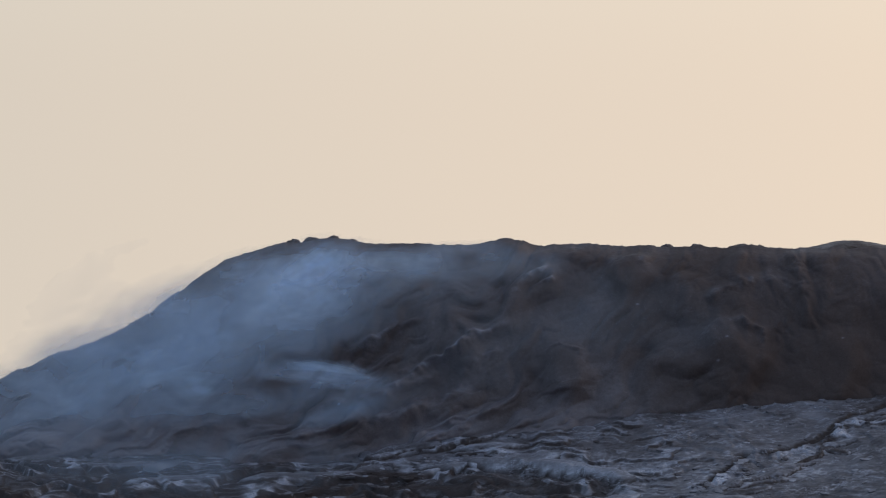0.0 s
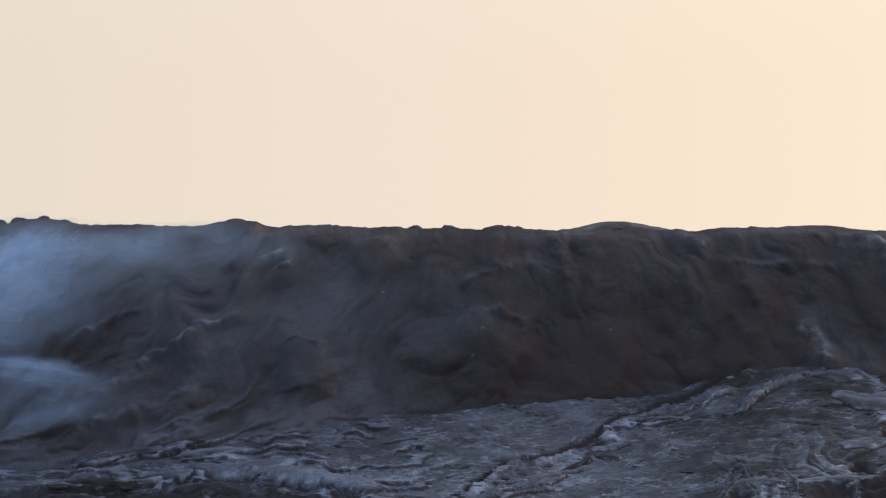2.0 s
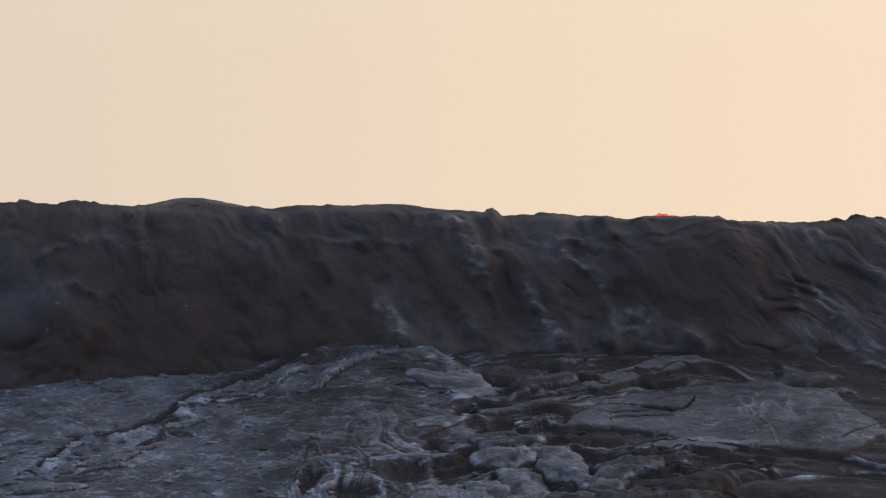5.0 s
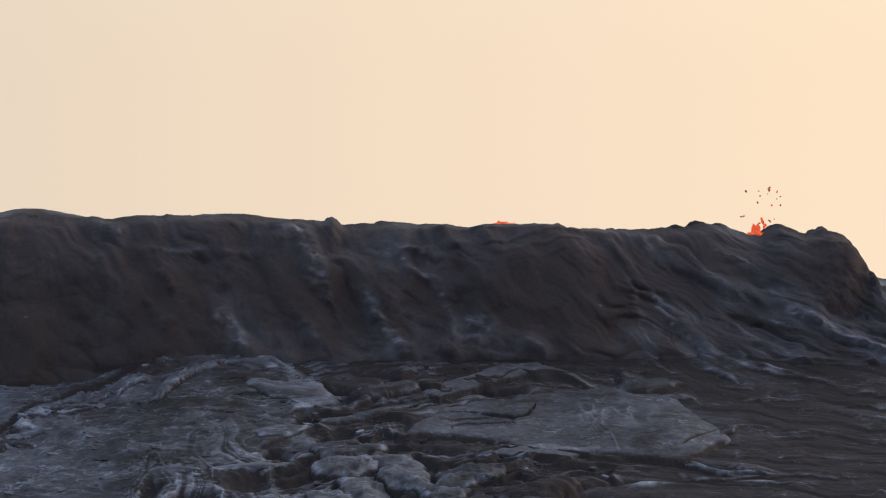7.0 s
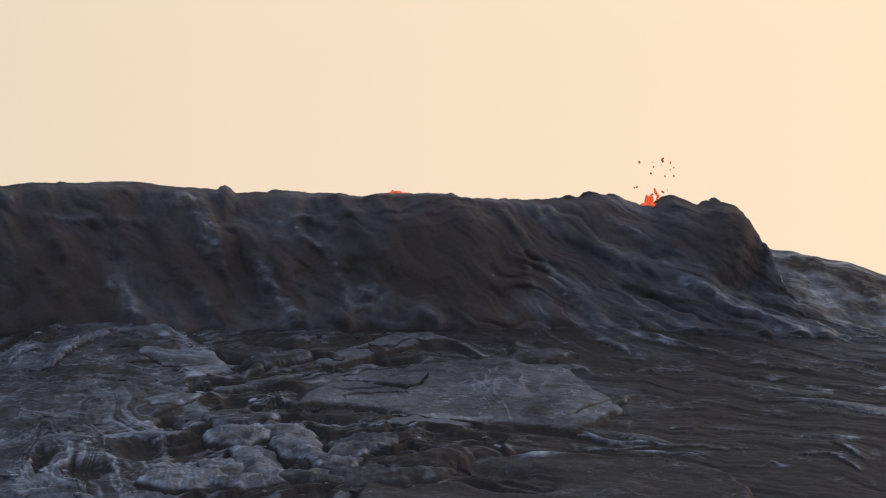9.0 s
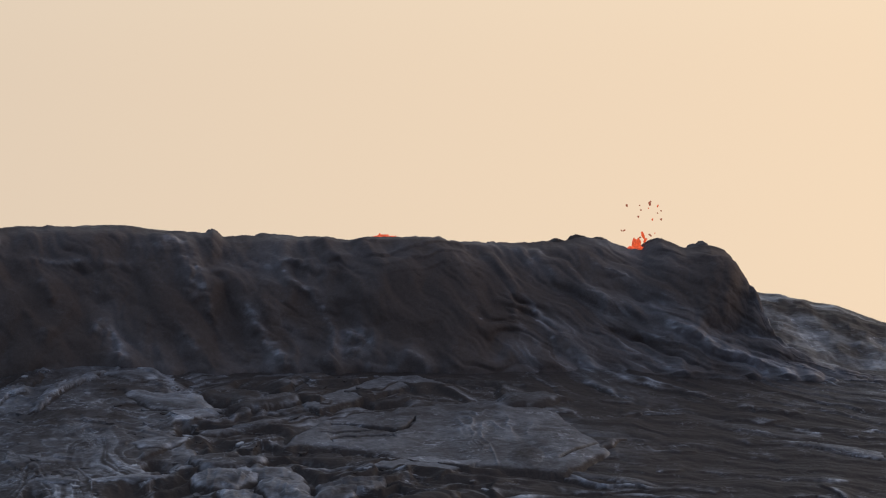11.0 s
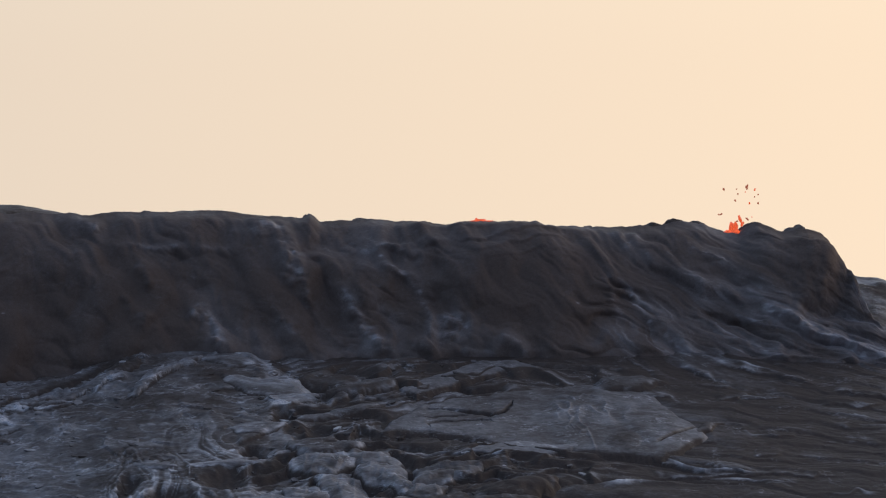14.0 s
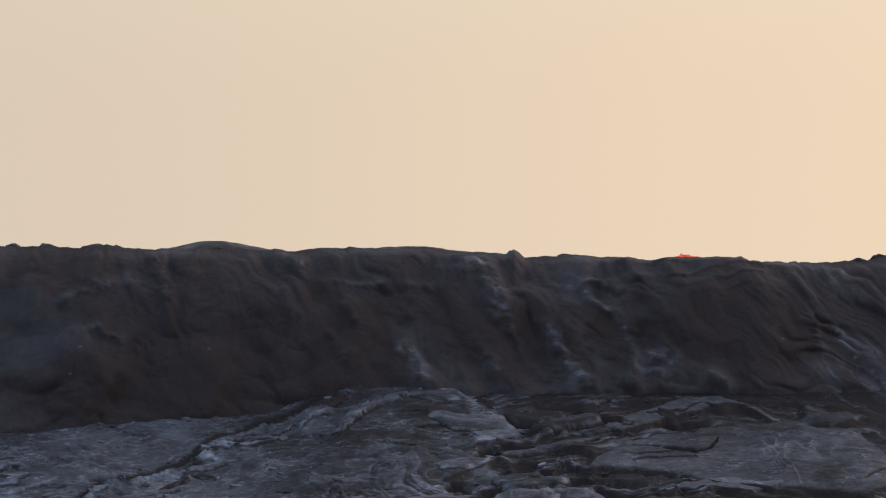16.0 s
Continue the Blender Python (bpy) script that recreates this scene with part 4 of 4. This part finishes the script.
LEDGE = [(10.14, 4.4), (10.98, 4.73), (12.2, 5.11), (12.95, 5.12), (13.48, 4.96), (12.88, 4.87), (11.65, 4.57), (10.6, 4.24)]
PLATE = [(11.82, 2.84), (12.09, 3.09), (13.02, 3.13), (14.11, 3.02), (14.86, 3.07), (14.39, 2.91), (13.91, 2.77)]
FRONT = [(10.85, 0.3), (11.39, 1.5), (12.48, 1.80), (13.57, 2.10), (14.66, 2.34), (15.75, 2.47), (16.99, 2.39), (18.51, 2.24), (19.89, 1.97), (20.72, 1.49), (20.72, 0.3)]


def plate(name, label, category, outline, rise, tone, seed, edge=0.05, flat=0.7, extra=None, wave=0.03, shade=0.5, group=""):
    """A broad sheet of crust inside an outline: a broken front below, thinning out up the slope. extra adds relief and tone of its own."""
    px, pw = np.array(outline).T
    c, w = np.meshgrid(np.arange(px.min() - 0.3, px.max() + 0.3, 0.017), np.arange(max(pw.min() - 0.35, 0.5), pw.max() + 0.15, 0.008))
    shown = w + 0.7 * rise
    wc, ww = c + 0.10 * fbm(c * 1.6, w * 3, 4, seed) + 0.03 * fbm(c * 7, w * 12, 3, seed + 1), shown + 0.05 * fbm(c * 1.6 + 4, w * 3, 4, seed + 2) + 0.014 * fbm(c * 7, w * 12, 3, seed + 3)
    cover, body = inside(wc, ww, outline, edge), inside(wc, ww, outline, 0.5)
    low, high = pw.min(), pw.max()
    back = 1 - flat * step(0.15, 1.0, (shown - low) / (high - low))
    ground, _ = field_relief(c, w)
    base = float(np.mean(ground[cover > 0.5]))
    top = base + rise * back * (0.55 + 0.45 * step(0.0, 0.75, body)) + wave * fbm(c * 1.2, w * 2.5, 4, seed + 4) + 0.003 * fbm(c * 12, w * 20, 3, seed + 5)
    crust = tone + 0.14 * fbm(c * 0.7, w * 3.0, 4, seed + 6) + 0.06 * fbm(c * 4, w * 9, 3, seed + 7)
    # shade under the front and its lit lip are painted into the tone
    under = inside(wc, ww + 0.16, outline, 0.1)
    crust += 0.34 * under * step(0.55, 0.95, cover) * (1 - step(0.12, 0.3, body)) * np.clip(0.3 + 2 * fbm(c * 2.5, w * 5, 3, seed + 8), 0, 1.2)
    if extra:
        more, tint = extra(c, shown)
        top, crust = top + more, crust + tint
    height = np.where(cover > 0.04, ground - 0.05 + (top - ground + 0.05) * np.sqrt(step(0.04, 1.0, cover)), ground - 0.12)
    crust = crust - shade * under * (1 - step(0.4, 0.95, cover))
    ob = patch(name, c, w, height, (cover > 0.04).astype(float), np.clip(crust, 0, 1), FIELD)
    return tagged(ob, label, category, group)


def slab_detail(c, w):
    """Cracks that die out towards their ends."""
    groove = np.zeros_like(c)
    for width, line in SLAB_CRACKS:
        near, far = along(c + 0.03 * fbm(c * 4, w * 4, 3, 511), w + 0.02 * fbm(c * 4, w * 4, 3, 513), line)
        half = width * (0.25 + 0.75 * step(0.0, 0.3, far) * (1 - step(0.75, 1.0, far)))
        groove = np.maximum(groove, 1 - step(half * 0.6, half, near))
    lift = step(3.60, 3.70, w - 0.06 * (c - 11.7)) * step(10.7, 10.9, c) * (1 - step(12.3, 12.5, c))
    fold, tint = dome_detail(c, w)
    end = inside(c, w, DOME, 0.35)
    thick = 0.03 * (1 - step(12.2, 13.0, c)) * (1 - step(3.5, 4.2, w))
    tilt = 0.10 * fbm(c * 0.9, w * 2.2, 3, 517)
    return -0.14 * groove - 0.03 * lift + thick + end * (0.07 + fold), -0.6 * groove + tilt - 0.08 * lift + end * tint


def dome_detail(c, w):
    """Folds wrapped round one corner, a torn crease and a smooth sheet beyond it."""
    r = np.hypot(c - 14.0, 1.5 * (w - 3.3)) + 0.34 * fbm(c * 1.2, w * 2.2, 4, 531)
    sheet_east = mound(c, w, 16.3, 3.42, 0.9, 0.42, -12)
    ring = step(0.15, 0.4, r) * (1 - step(1.7, 2.3, r)) * step(-0.35, 0.2, w - 3.55) * (1 - step(0.25, 0.6, sheet_east))
    fold = 1 - np.abs(noise2(r * 4.2, np.arctan2(w - 3.6, c - 14.25) * 1.6, 533))
    near, _ = along(c + 0.04 * fbm(c * 4, w * 4, 3, 535), w + 0.03 * fbm(c * 4 + 3, w * 4, 3, 539), DOME_CREASE)
    crease = np.exp(-(near / 0.03) ** 2) * step(-0.25, 0.25, fbm(c * 3, w * 3, 3, 537))
    knoll = bump(c, w, 15.55, 3.12, 0.45, 0.22, 0, 0.8)
    split, along_it = along(c, w, [(16.3, 3.05), (16.92, 3.31), (17.32, 3.52)])
    split = (1 - step(0.015, 0.035, split)) * step(0.02, 0.2, along_it)
    more = 0.05 * ring * fold ** 2 + 0.03 * crease + 0.05 * knoll + 0.06 * step(0.2, 0.8, sheet_east) - 0.10 * split
    return more, ring * 0.24 * (fold ** 2 - 0.45) + 0.18 * crease - 0.16 * knoll + 0.06 * sheet_east - 0.5 * split


def front_detail(c, w):
    """Highlights painted on a lip and along the top rim, over a shallow dark hollow."""
    lip = mound(c + 0.05 * fbm(c * 5, w * 5, 3, 543), w, 15.5, 2.33, 0.36, 0.07)
    rim = np.exp(-((w + 0.03 * fbm(c * 2, w * 2, 3, 545) - np.interp(c, (11.4, 13.57, 14.66, 15.75, 18.5), (1.5, 2.03, 2.26, 2.38, 2.18))) / 0.045) ** 2)
    hollow = step(0.1, 0.6, mound(c + 0.3 * fbm(c, w * 2, 3, 547), w + 0.1 * fbm(c, w * 2, 3, 549), 15.0, 1.65, 1.3, 0.42, -6))
    fold = noise2(c * 0.8, w * 3.0 + 0.6 * fbm(c * 0.6, w, 3, 553), 555)
    return 0.04 * lip - 0.20 * hollow + 0.04 * fold + 0.03 * rim, 0.85 * lip - 0.06 * hollow + 0.06 * fold + 0.30 * rim * np.clip(0.2 + 2 * fbm(c * 1.5, w * 5, 3, 541), 0, 1.2)


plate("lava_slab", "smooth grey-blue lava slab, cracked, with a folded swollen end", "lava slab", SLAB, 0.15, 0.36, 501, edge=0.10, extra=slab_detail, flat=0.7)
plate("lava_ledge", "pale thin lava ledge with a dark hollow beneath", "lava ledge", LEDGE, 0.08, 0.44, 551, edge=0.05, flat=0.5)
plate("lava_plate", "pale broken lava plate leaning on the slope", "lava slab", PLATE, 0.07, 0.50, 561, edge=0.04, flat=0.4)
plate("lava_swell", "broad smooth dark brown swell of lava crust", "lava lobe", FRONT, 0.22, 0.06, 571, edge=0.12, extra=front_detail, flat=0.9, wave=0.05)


LUMP = rock("spatter_rock", (0.047, 0.0335, 0.0310), (0.125, 0.105, 0.118), patch=(0.35, 0.75), bump_depth=0.03)

def build_flakes():
    """Broken flakes of crust lying on the slope: thin angular plates, most along the seam and the apron's edges."""
    rng = np.random.default_rng(21)
    n = 40000
    c, w = rng.uniform(-14, 24.5, n), rng.uniform(1.1, 5.2, n)
    field = inside(c[None], w[None], APRON, 0.3)[0]
    seam, _ = along(c, w, SEAM)
    clump = np.clip(0.2 + 1.8 * fbm(c * 0.9, w * 1.8, 4, 671), 0, 1)
    west, east = 1 - step(-5, -2, c), step(13, 16, c)
    share = field * (0.10 + 0.55 * np.exp(-(seam / 0.25) ** 2)) + 1.2 * field * (1 - field) + (1 - field) * (0.12 + 0.10 * west) * (1 - east)
    share = share * (0.25 + clump) * (w < foot(c) - 0.05)
    slab = np.maximum(inside(c[None], w[None], SLAB, 0.2)[0], inside(c[None], w[None], DOME, 0.2)[0])
    swell = inside(c[None], w[None], FRONT, 0.2)[0]
    keep = rng.random(n) < 0.30 * share * (1 - slab) * (1 - swell)
    c, w, east, field = c[keep], w[keep], east[keep], field[keep]
    x, y, z = on_slope(c, w)
    d, crust = field_relief(c[None], w[None])
    z = z + d[0]
    m, sides = len(c), 6
    size = rng.uniform(0.03, 0.075, m) * (1 + 0.8 * rng.random(m) ** 4)
    long = size * rng.uniform(1.2, 2.4, m)
    deep = size * rng.uniform(0.8, 1.8, m)
    spin, tip, roll = rng.normal(0, 0.35, m), rng.normal(-0.03, 0.08, m), rng.normal(0, 0.08, m)
    angle = np.arange(sides) / sides * 2 * np.pi + rng.uniform(-0.35, 0.35, (m, sides))
    reach = rng.uniform(0.6, 1.15, (m, sides))
    a, b = long[:, None] * reach * np.cos(angle), deep[:, None] * reach * np.sin(angle)
    a, b = a * np.cos(spin)[:, None] - b * np.sin(spin)[:, None], a * np.sin(spin)[:, None] + b * np.cos(spin)[:, None]
    rise = 0.33 * b - np.tan(tip)[:, None] * b + np.tan(roll)[:, None] * a
    thick = rng.uniform(0.006, 0.026, m)[:, None]
    top = np.stack([x[:, None] + a, y[:, None] + b, z[:, None] + rise + thick], -1)
    under = np.stack([x[:, None] + 0.9 * a, y[:, None] + 0.9 * b, z[:, None] + rise - 0.03], -1)
    verts = np.concatenate([top, under], 1).reshape(-1, 3)
    tone = np.clip(crust[0] + rng.normal(0.10, 0.15, m), 0.05, 0.85)
    values = np.concatenate([np.repeat(tone[:, None], sides, 1), np.repeat(0.7 * tone[:, None], sides, 1)], 1).ravel()
    faces = []
    for k in range(m):
        o = 2 * sides * k
        faces.append([o + i for i in range(sides)])
        faces += [[o + i, o + sides + i, o + sides + (i + 1) % sides, o + (i + 1) % sides] for i in range(sides)]
    mesh = bpy.data.meshes.new("crust_flakes")
    mesh.from_pydata(verts.tolist(), [], faces)
    mesh.attributes.new("crust", "FLOAT", "POINT").data.foreach_set("value", values.astype(np.float32))
    mesh.materials.append(FIELD)
    tagged(new("crust_flakes", mesh), "scattered thin angular flakes of blue-grey lava crust", "lava flakes", kind="stuff")


build_flakes()


# ---- beyond the crest ----
def rise(name, label, cx, top, half, y, material, seed=600, crust=0.12):
    """A low rounded swell behind the crest; cx and half are places across at 100 m, top its height there."""
    c, s = np.meshgrid(np.linspace(cx - 2.2 * half, cx + 2.2 * half, 150), np.linspace(-3.0, 3.0, 40))
    wall = np.exp(-((c - cx) / half) ** 2 * 1.2)
    z = EYE + (top - EYE) * y / 100
    height = z - 0.45 + 0.45 * wall * np.exp(-(s / 2.0) ** 2) + 0.04 * fbm(c * 2, s * 2, 4, seed)
    height = height - 0.3 * (s / 3) ** 2 - 0.4 * step(1.3, 2.2, np.abs(c - cx) / half)
    ob = sheet(name, c * y / 100, y + s, height, material, {"crust": crust + 0.3 * fbm(c * 1.5, s * 4, 4, seed + 1)})
    return tagged(ob, label, "lava mound")


rise("lava_mound", "low smooth grey mound behind the ridge crest", 0.92, 8.87, 1.7, 109, LUMP, seed=611)
rise("lava_mound", "low smooth grey mound behind the ridge crest", 5.55, 8.77, 2.4, 109, LUMP, seed=621)
rise("lava_mound", "low smooth grey mound behind the ridge crest", 3.55, 8.72, 1.5, 112, LUMP, seed=631, crust=0.4)
rise("lava_mound", "low dark mound behind the ridge crest", -6.1, 8.83, 1.4, 107, LUMP, seed=641, crust=0.2)


def build_far_ridge():
    c, q = np.meshgrid(np.arange(19.5, 30.0, 0.04), np.linspace(0, 1.3, 110))
    top = np.interp(c, (19.5, 21.1, 21.8, 23.1, 24.1, 25.5, 30), (7.2, 7.25, 7.18, 6.98, 6.64, 6.2, 5.0)) + 0.03 * fbm(c * 3, c * 0, 4, 701)
    y = 106 + 9 * q
    low = 5.0
    h = EYE + (low + (top - low) * np.sin(np.minimum(q, 1) * 1.571) - EYE) * y / 100 - 1.2 * np.clip(q - 1, 0, 1)
    d = 0.22 * fbm(c * 0.8 + q, q * 5, 5, 711) + 0.12 * ridged(c * 0.9 + q * 2, q * 9, 4, 713)
    crust = 0.10 + 0.9 * fbm(c * 0.7 + q, q * 9, 5, 715)
    ob = sheet("far_ridge", c * y / 100, y, h + d * (1 - step(0.75, 1.0, q)), FIELD, {"crust": np.clip(crust, 0, 1)})
    tagged(ob, "lower grey lava ridge falling away behind the main ridge", "lava ridge", kind="structure")


build_far_ridge()


# ---- boulders and spatter lumps along the crest ----
def boulder(x, y, z, sx, sz, seed, label="rough dark basalt lump on the ridge crest"):
    bm = bmesh.new()
    bmesh.ops.create_icosphere(bm, subdivisions=4, radius=1.0)
    for v in bm.verts:
        p = v.co.copy()
        v.co *= 1 + 0.35 * noise.noise(p * 1.1 + Vector((seed, 0, 0))) + 0.16 * noise.noise(p * 2.7 + Vector((0, seed, 0))) + 0.07 * noise.noise(p * 6.5 + Vector((0, 0, seed)))
        v.co.x, v.co.y, v.co.z = v.co.x * sx, v.co.y * sx * 0.9, v.co.z * sz
    ob = part("lava_lump", bm, LUMP)
    ob.location, ob.rotation_euler = (x, y, z), (0, 0, seed * 1.7)
    return tagged(ob, label, "lava lump", "lumps along the crest")


# across, top height, half width, half height
CREST_LUMPS = ((-14.3, 9.22, 0.22, 0.16), (-13.8, 9.27, 0.26, 0.14), (-13.2, 9.30, 0.20, 0.16), (-12.7, 9.2, 0.3, 0.15), (-4.0, 9.04, 0.22, 0.16),
               (-3.2, 9.06, 0.28, 0.16), (-2.0, 9.03, 0.4, 0.12), (-1.5, 9.02, 0.12, 0.1), (8.25, 8.95, 0.2, 0.2), (9.6, 8.84, 0.35, 0.12), (12.5, 8.78, 0.3, 0.1),
               (15.2, 8.68, 0.16, 0.1), (16.9, 8.76, 0.3, 0.14), (17.4, 8.84, 0.35, 0.22), (17.9, 8.81, 0.32, 0.2), (19.42, 8.76, 0.42, 0.34), (20.4, 8.68, 0.42, 0.36), (20.85, 8.35, 0.26, 0.4), (21.4, 7.72, 0.26, 0.3))
for k, (x, top, half, tall) in enumerate(CREST_LUMPS):
    boulder(x, 103.35, top - 1.0 * tall, half, tall, 3.1 + 1.37 * k)


# ---- molten lava thrown up in the notch between the knobs ----
def glow(name, colour, strength):
    m = bpy.data.materials.new(name)
    m.use_nodes = True
    b = m.node_tree.nodes["Principled BSDF"]
    b.inputs["Base Color"].default_value, b.inputs["Roughness"].default_value = (0.05, 0.02, 0.015, 1), 0.6
    n = m.node_tree.nodes.new("ShaderNodeTexNoise")
    n.inputs["Scale"].default_value, n.inputs["Detail"].default_value = 9.0, 4.0
    k = m.node_tree.nodes.new("ShaderNodeValToRGB")
    k.color_ramp.elements[0].position, k.color_ramp.elements[0].color = 0.35, (*[v * 0.35 for v in colour], 1)
    k.color_ramp.elements[1].position, k.color_ramp.elements[1].color = 0.65, (*colour, 1)
    m.node_tree.links.new(n.outputs["Fac"], k.inputs["Fac"])
    m.node_tree.links.new(k.outputs["Color"], b.inputs["Emission Color"])
    b.inputs["Emission Strength"].default_value = strength
    return m


HOT = glow("molten_lava", (1.0, 0.13, 0.04), 1.1)
CLOT = glow("cooling_clot", (0.85, 0.24, 0.13), 0.55)


def clot(size, long, rng):
    bm = bmesh.new()
    bmesh.ops.create_icosphere(bm, subdivisions=2, radius=size)
    for v in bm.verts:
        n = noise.noise(v.co / size * 1.3 + Vector((rng.random() * 0 + long * 7, size * 90, 3)))
        v.co *= 1 + 0.5 * n
        v.co.z *= long
    return bm


def build_spatter():
    rng = random.Random(5)
    fountain = new("lava_fountain")
    fountain.location = (19.0, 103.4, 8.45)
    tagged(fountain, "small orange lava fountain throwing clots from the crest notch", "lava fountain")
    # the glowing base
    for dx, size, long in ((-0.28, 0.12, 0.8), (-0.12, 0.16, 1.1), (0.06, 0.13, 0.8), (0.22, 0.12, 0.8)):
        p = part("molten_base", clot(size, long, rng), HOT, fountain)
        p.location = (dx, 0, 0.04)
    for dx, dz, size, long, lean in ((-0.18, 0.22, 0.055, 2.6, 10), (-0.05, 0.24, 0.05, 2.2, -8), (0.05, 0.42, 0.04, 2.6, -20), (0.12, 0.3, 0.035, 2.0, 25), (0.3, 0.16, 0.04, 1.6, 35)):
        p = part("molten_jet", clot(size, long, rng), HOT, fountain)
        p.location, p.rotation_euler = (dx, rng.uniform(-0.1, 0.1), dz), (0, radians(lean), 0)
    for k in range(18):
        r, a = 0.25 + 1.0 * rng.random() ** 1.2, radians(rng.uniform(30, 150))
        p = part("lava_clot", clot(rng.uniform(0.014, 0.032), rng.uniform(0.8, 2.2), rng), CLOT if k % 4 else HOT, fountain)
        p.location, p.rotation_euler = (0.75 * r * math.cos(a), rng.uniform(-0.3, 0.3), 0.1 + r * math.sin(a)), (rng.uniform(-1, 1), rng.uniform(-1.5, 1.5), 0)


build_spatter()


def build_heap():
    """A low glowing heap that only just shows over the crest."""
    rng = random.Random(8)
    heap = new("molten_heap")
    heap.location = (12.6, 103.7, 8.77)
    tagged(heap, "low glowing orange lava heap behind the ridge crest", "lava fountain")
    for dx, dz, size, long in ((-0.36, -0.04, 0.10, 0.7), (-0.2, -0.03, 0.14, 0.7), (-0.02, -0.02, 0.17, 0.75), (0.17, -0.03, 0.14, 0.7), (0.34, -0.05, 0.10, 0.6)):
        part("molten_base", clot(size, long, rng), HOT, heap).location = (dx, 0, dz)
    for dx, dz, size, long in ((-0.13, 0.09, 0.022, 1.6), (0.27, 0.05, 0.018, 1.2)):
        part("molten_jet", clot(size, long, rng), HOT, heap).location = (dx, 0, dz)


build_heap()


# ---- fumes drifting off the western flank ----
def fume_material():
    m = bpy.data.materials.new("blue_fume")
    m.use_nodes = True
    n, link = m.node_tree.nodes, m.node_tree.links.new
    n.remove(n["Principled BSDF"])
    thick = n.new("ShaderNodeAttribute")
    thick.attribute_name = "fume_share"
    a, b, clear = n.new("ShaderNodeBsdfDiffuse"), n.new("ShaderNodeBsdfTranslucent"), n.new("ShaderNodeBsdfTransparent")
    for k in (a, b):
        k.inputs["Color"].default_value = (0.47, 0.61, 0.84, 1)
    both, whole = n.new("ShaderNodeMixShader"), n.new("ShaderNodeMixShader")
    both.inputs[0].default_value = 0.45
    link(a.outputs[0], both.inputs[1])
    link(b.outputs[0], both.inputs[2])
    link(thick.outputs["Fac"], whole.inputs[0])
    link(clear.outputs[0], whole.inputs[1])
    link(both.outputs[0], whole.inputs[2])
    link(whole.outputs[0], n["Material Output"].inputs[0])
    return m


FUME = fume_material()


def fume(plume, cx, cz, rx, rz, turn, y, dense, seed, lean=1.0):
    """One billow: a curved veil, thick in the middle and torn at its edge."""
    s, t = np.meshgrid(np.linspace(-1.15, 1.15, 190), np.linspace(-1.15, 1.15, 120))
    co, si = math.cos(radians(turn)), math.sin(radians(turn))
    c, h = cx + rx * s * co - rz * t * si, cz + rx * s * si + rz * t * co
    r = np.sqrt(s * s + t * t) + 0.30 * fbm(s * 1.6 + seed, t * 1.6, 4, seed)
    cw, hw = c + 0.5 * fbm(c * 0.8, h * 0.8, 3, seed + 3), h + 0.4 * fbm(c * 0.8 + 3, h * 0.8, 3, seed + 4)
    wisps = 0.78 + 0.95 * fbm(cw * 0.6 - lean * hw * 0.5, hw * 1.1, 6, seed + 1)
    density = dense * np.clip(1 - step(0.05, 1.0, r), 0, 1) * np.clip(wisps, 0, 1.4)
    density *= 1 - step(0.95, 1.12, np.maximum(np.abs(s), np.abs(t)))
    yy = y + 0.5 * (s * s + t * t) + 0.25 * fbm(s * 1.5, t * 1.5, 3, seed + 2)
    ob = sheet("billow", c * yy / 100, yy, EYE + (h - EYE) * yy / 100, FUME, {"fume_share": np.clip(density, 0, 0.97)}, keep=density > 0.03)
    ob.parent = plume
    ob.visible_shadow = False


plume = new("fume_plume")
tagged(plume, "drifting blue-white volcanic fume over the ridge flank", "smoke", kind="stuff")
for k, (cx, cz, rx, rz, turn, y, dense) in enumerate((
        (-15.2, 6.9, 4.0, 1.9, 28, 98.6, 0.8), (-18.5, 5.4, 5.0, 1.9, 28, 98.2, 0.8), (-13.4, 7.3, 2.3, 1.5, 15, 98.0, 0.8),
        (-21.5, 4.6, 4.0, 1.8, 20, 97.6, 0.7), (-11.3, 8.4, 2.8, 0.7, -3, 98.4, 0.55), (-13.2, 5.4, 2.1, 0.45, -8, 96.9, 0.62), (-14.6, 6.0, 2.4, 0.9, 10, 97.4, 0.35),
        (-16.5, 4.9, 3.6, 1.1, 5, 97.2, 0.75), (-12.8, 4.7, 3.0, 0.9, 10, 97.1, 0.5), (-10.4, 7.7, 2.2, 1.3, 0, 98.4, 0.35), (-19.8, 6.6, 4.6, 2.0, 35, 97.6, 0.14), (-12.9, 8.0, 1.9, 0.8, 10, 98.2, 0.7),
        (-12.6, 4.3, 1.8, 0.4, 14, 97.0, 0.3), (-14.2, 8.2, 2.4, 0.9, 12, 98.8, 0.6), (-6.5, 6.6, 6.5, 3.0, 5, 96.8, 0.09),
        (-17.5, 6.6, 3.0, 1.4, 30, 98.0, 0.6), (-17.5, 3.1, 6.5, 1.5, 0, 93, 0.3), (-12.8, 6.8, 2.0, 1.4, 10, 98.3, 0.4), (-9.0, 8.3, 2.8, 0.7, 0, 98.6, 0.45), (-13.2, 8.1, 1.8, 0.75, 25, 98.1, 0.9))):
    fume(plume, cx, cz, rx, rz, turn, y - 1.6, dense, 800 + 11 * k)
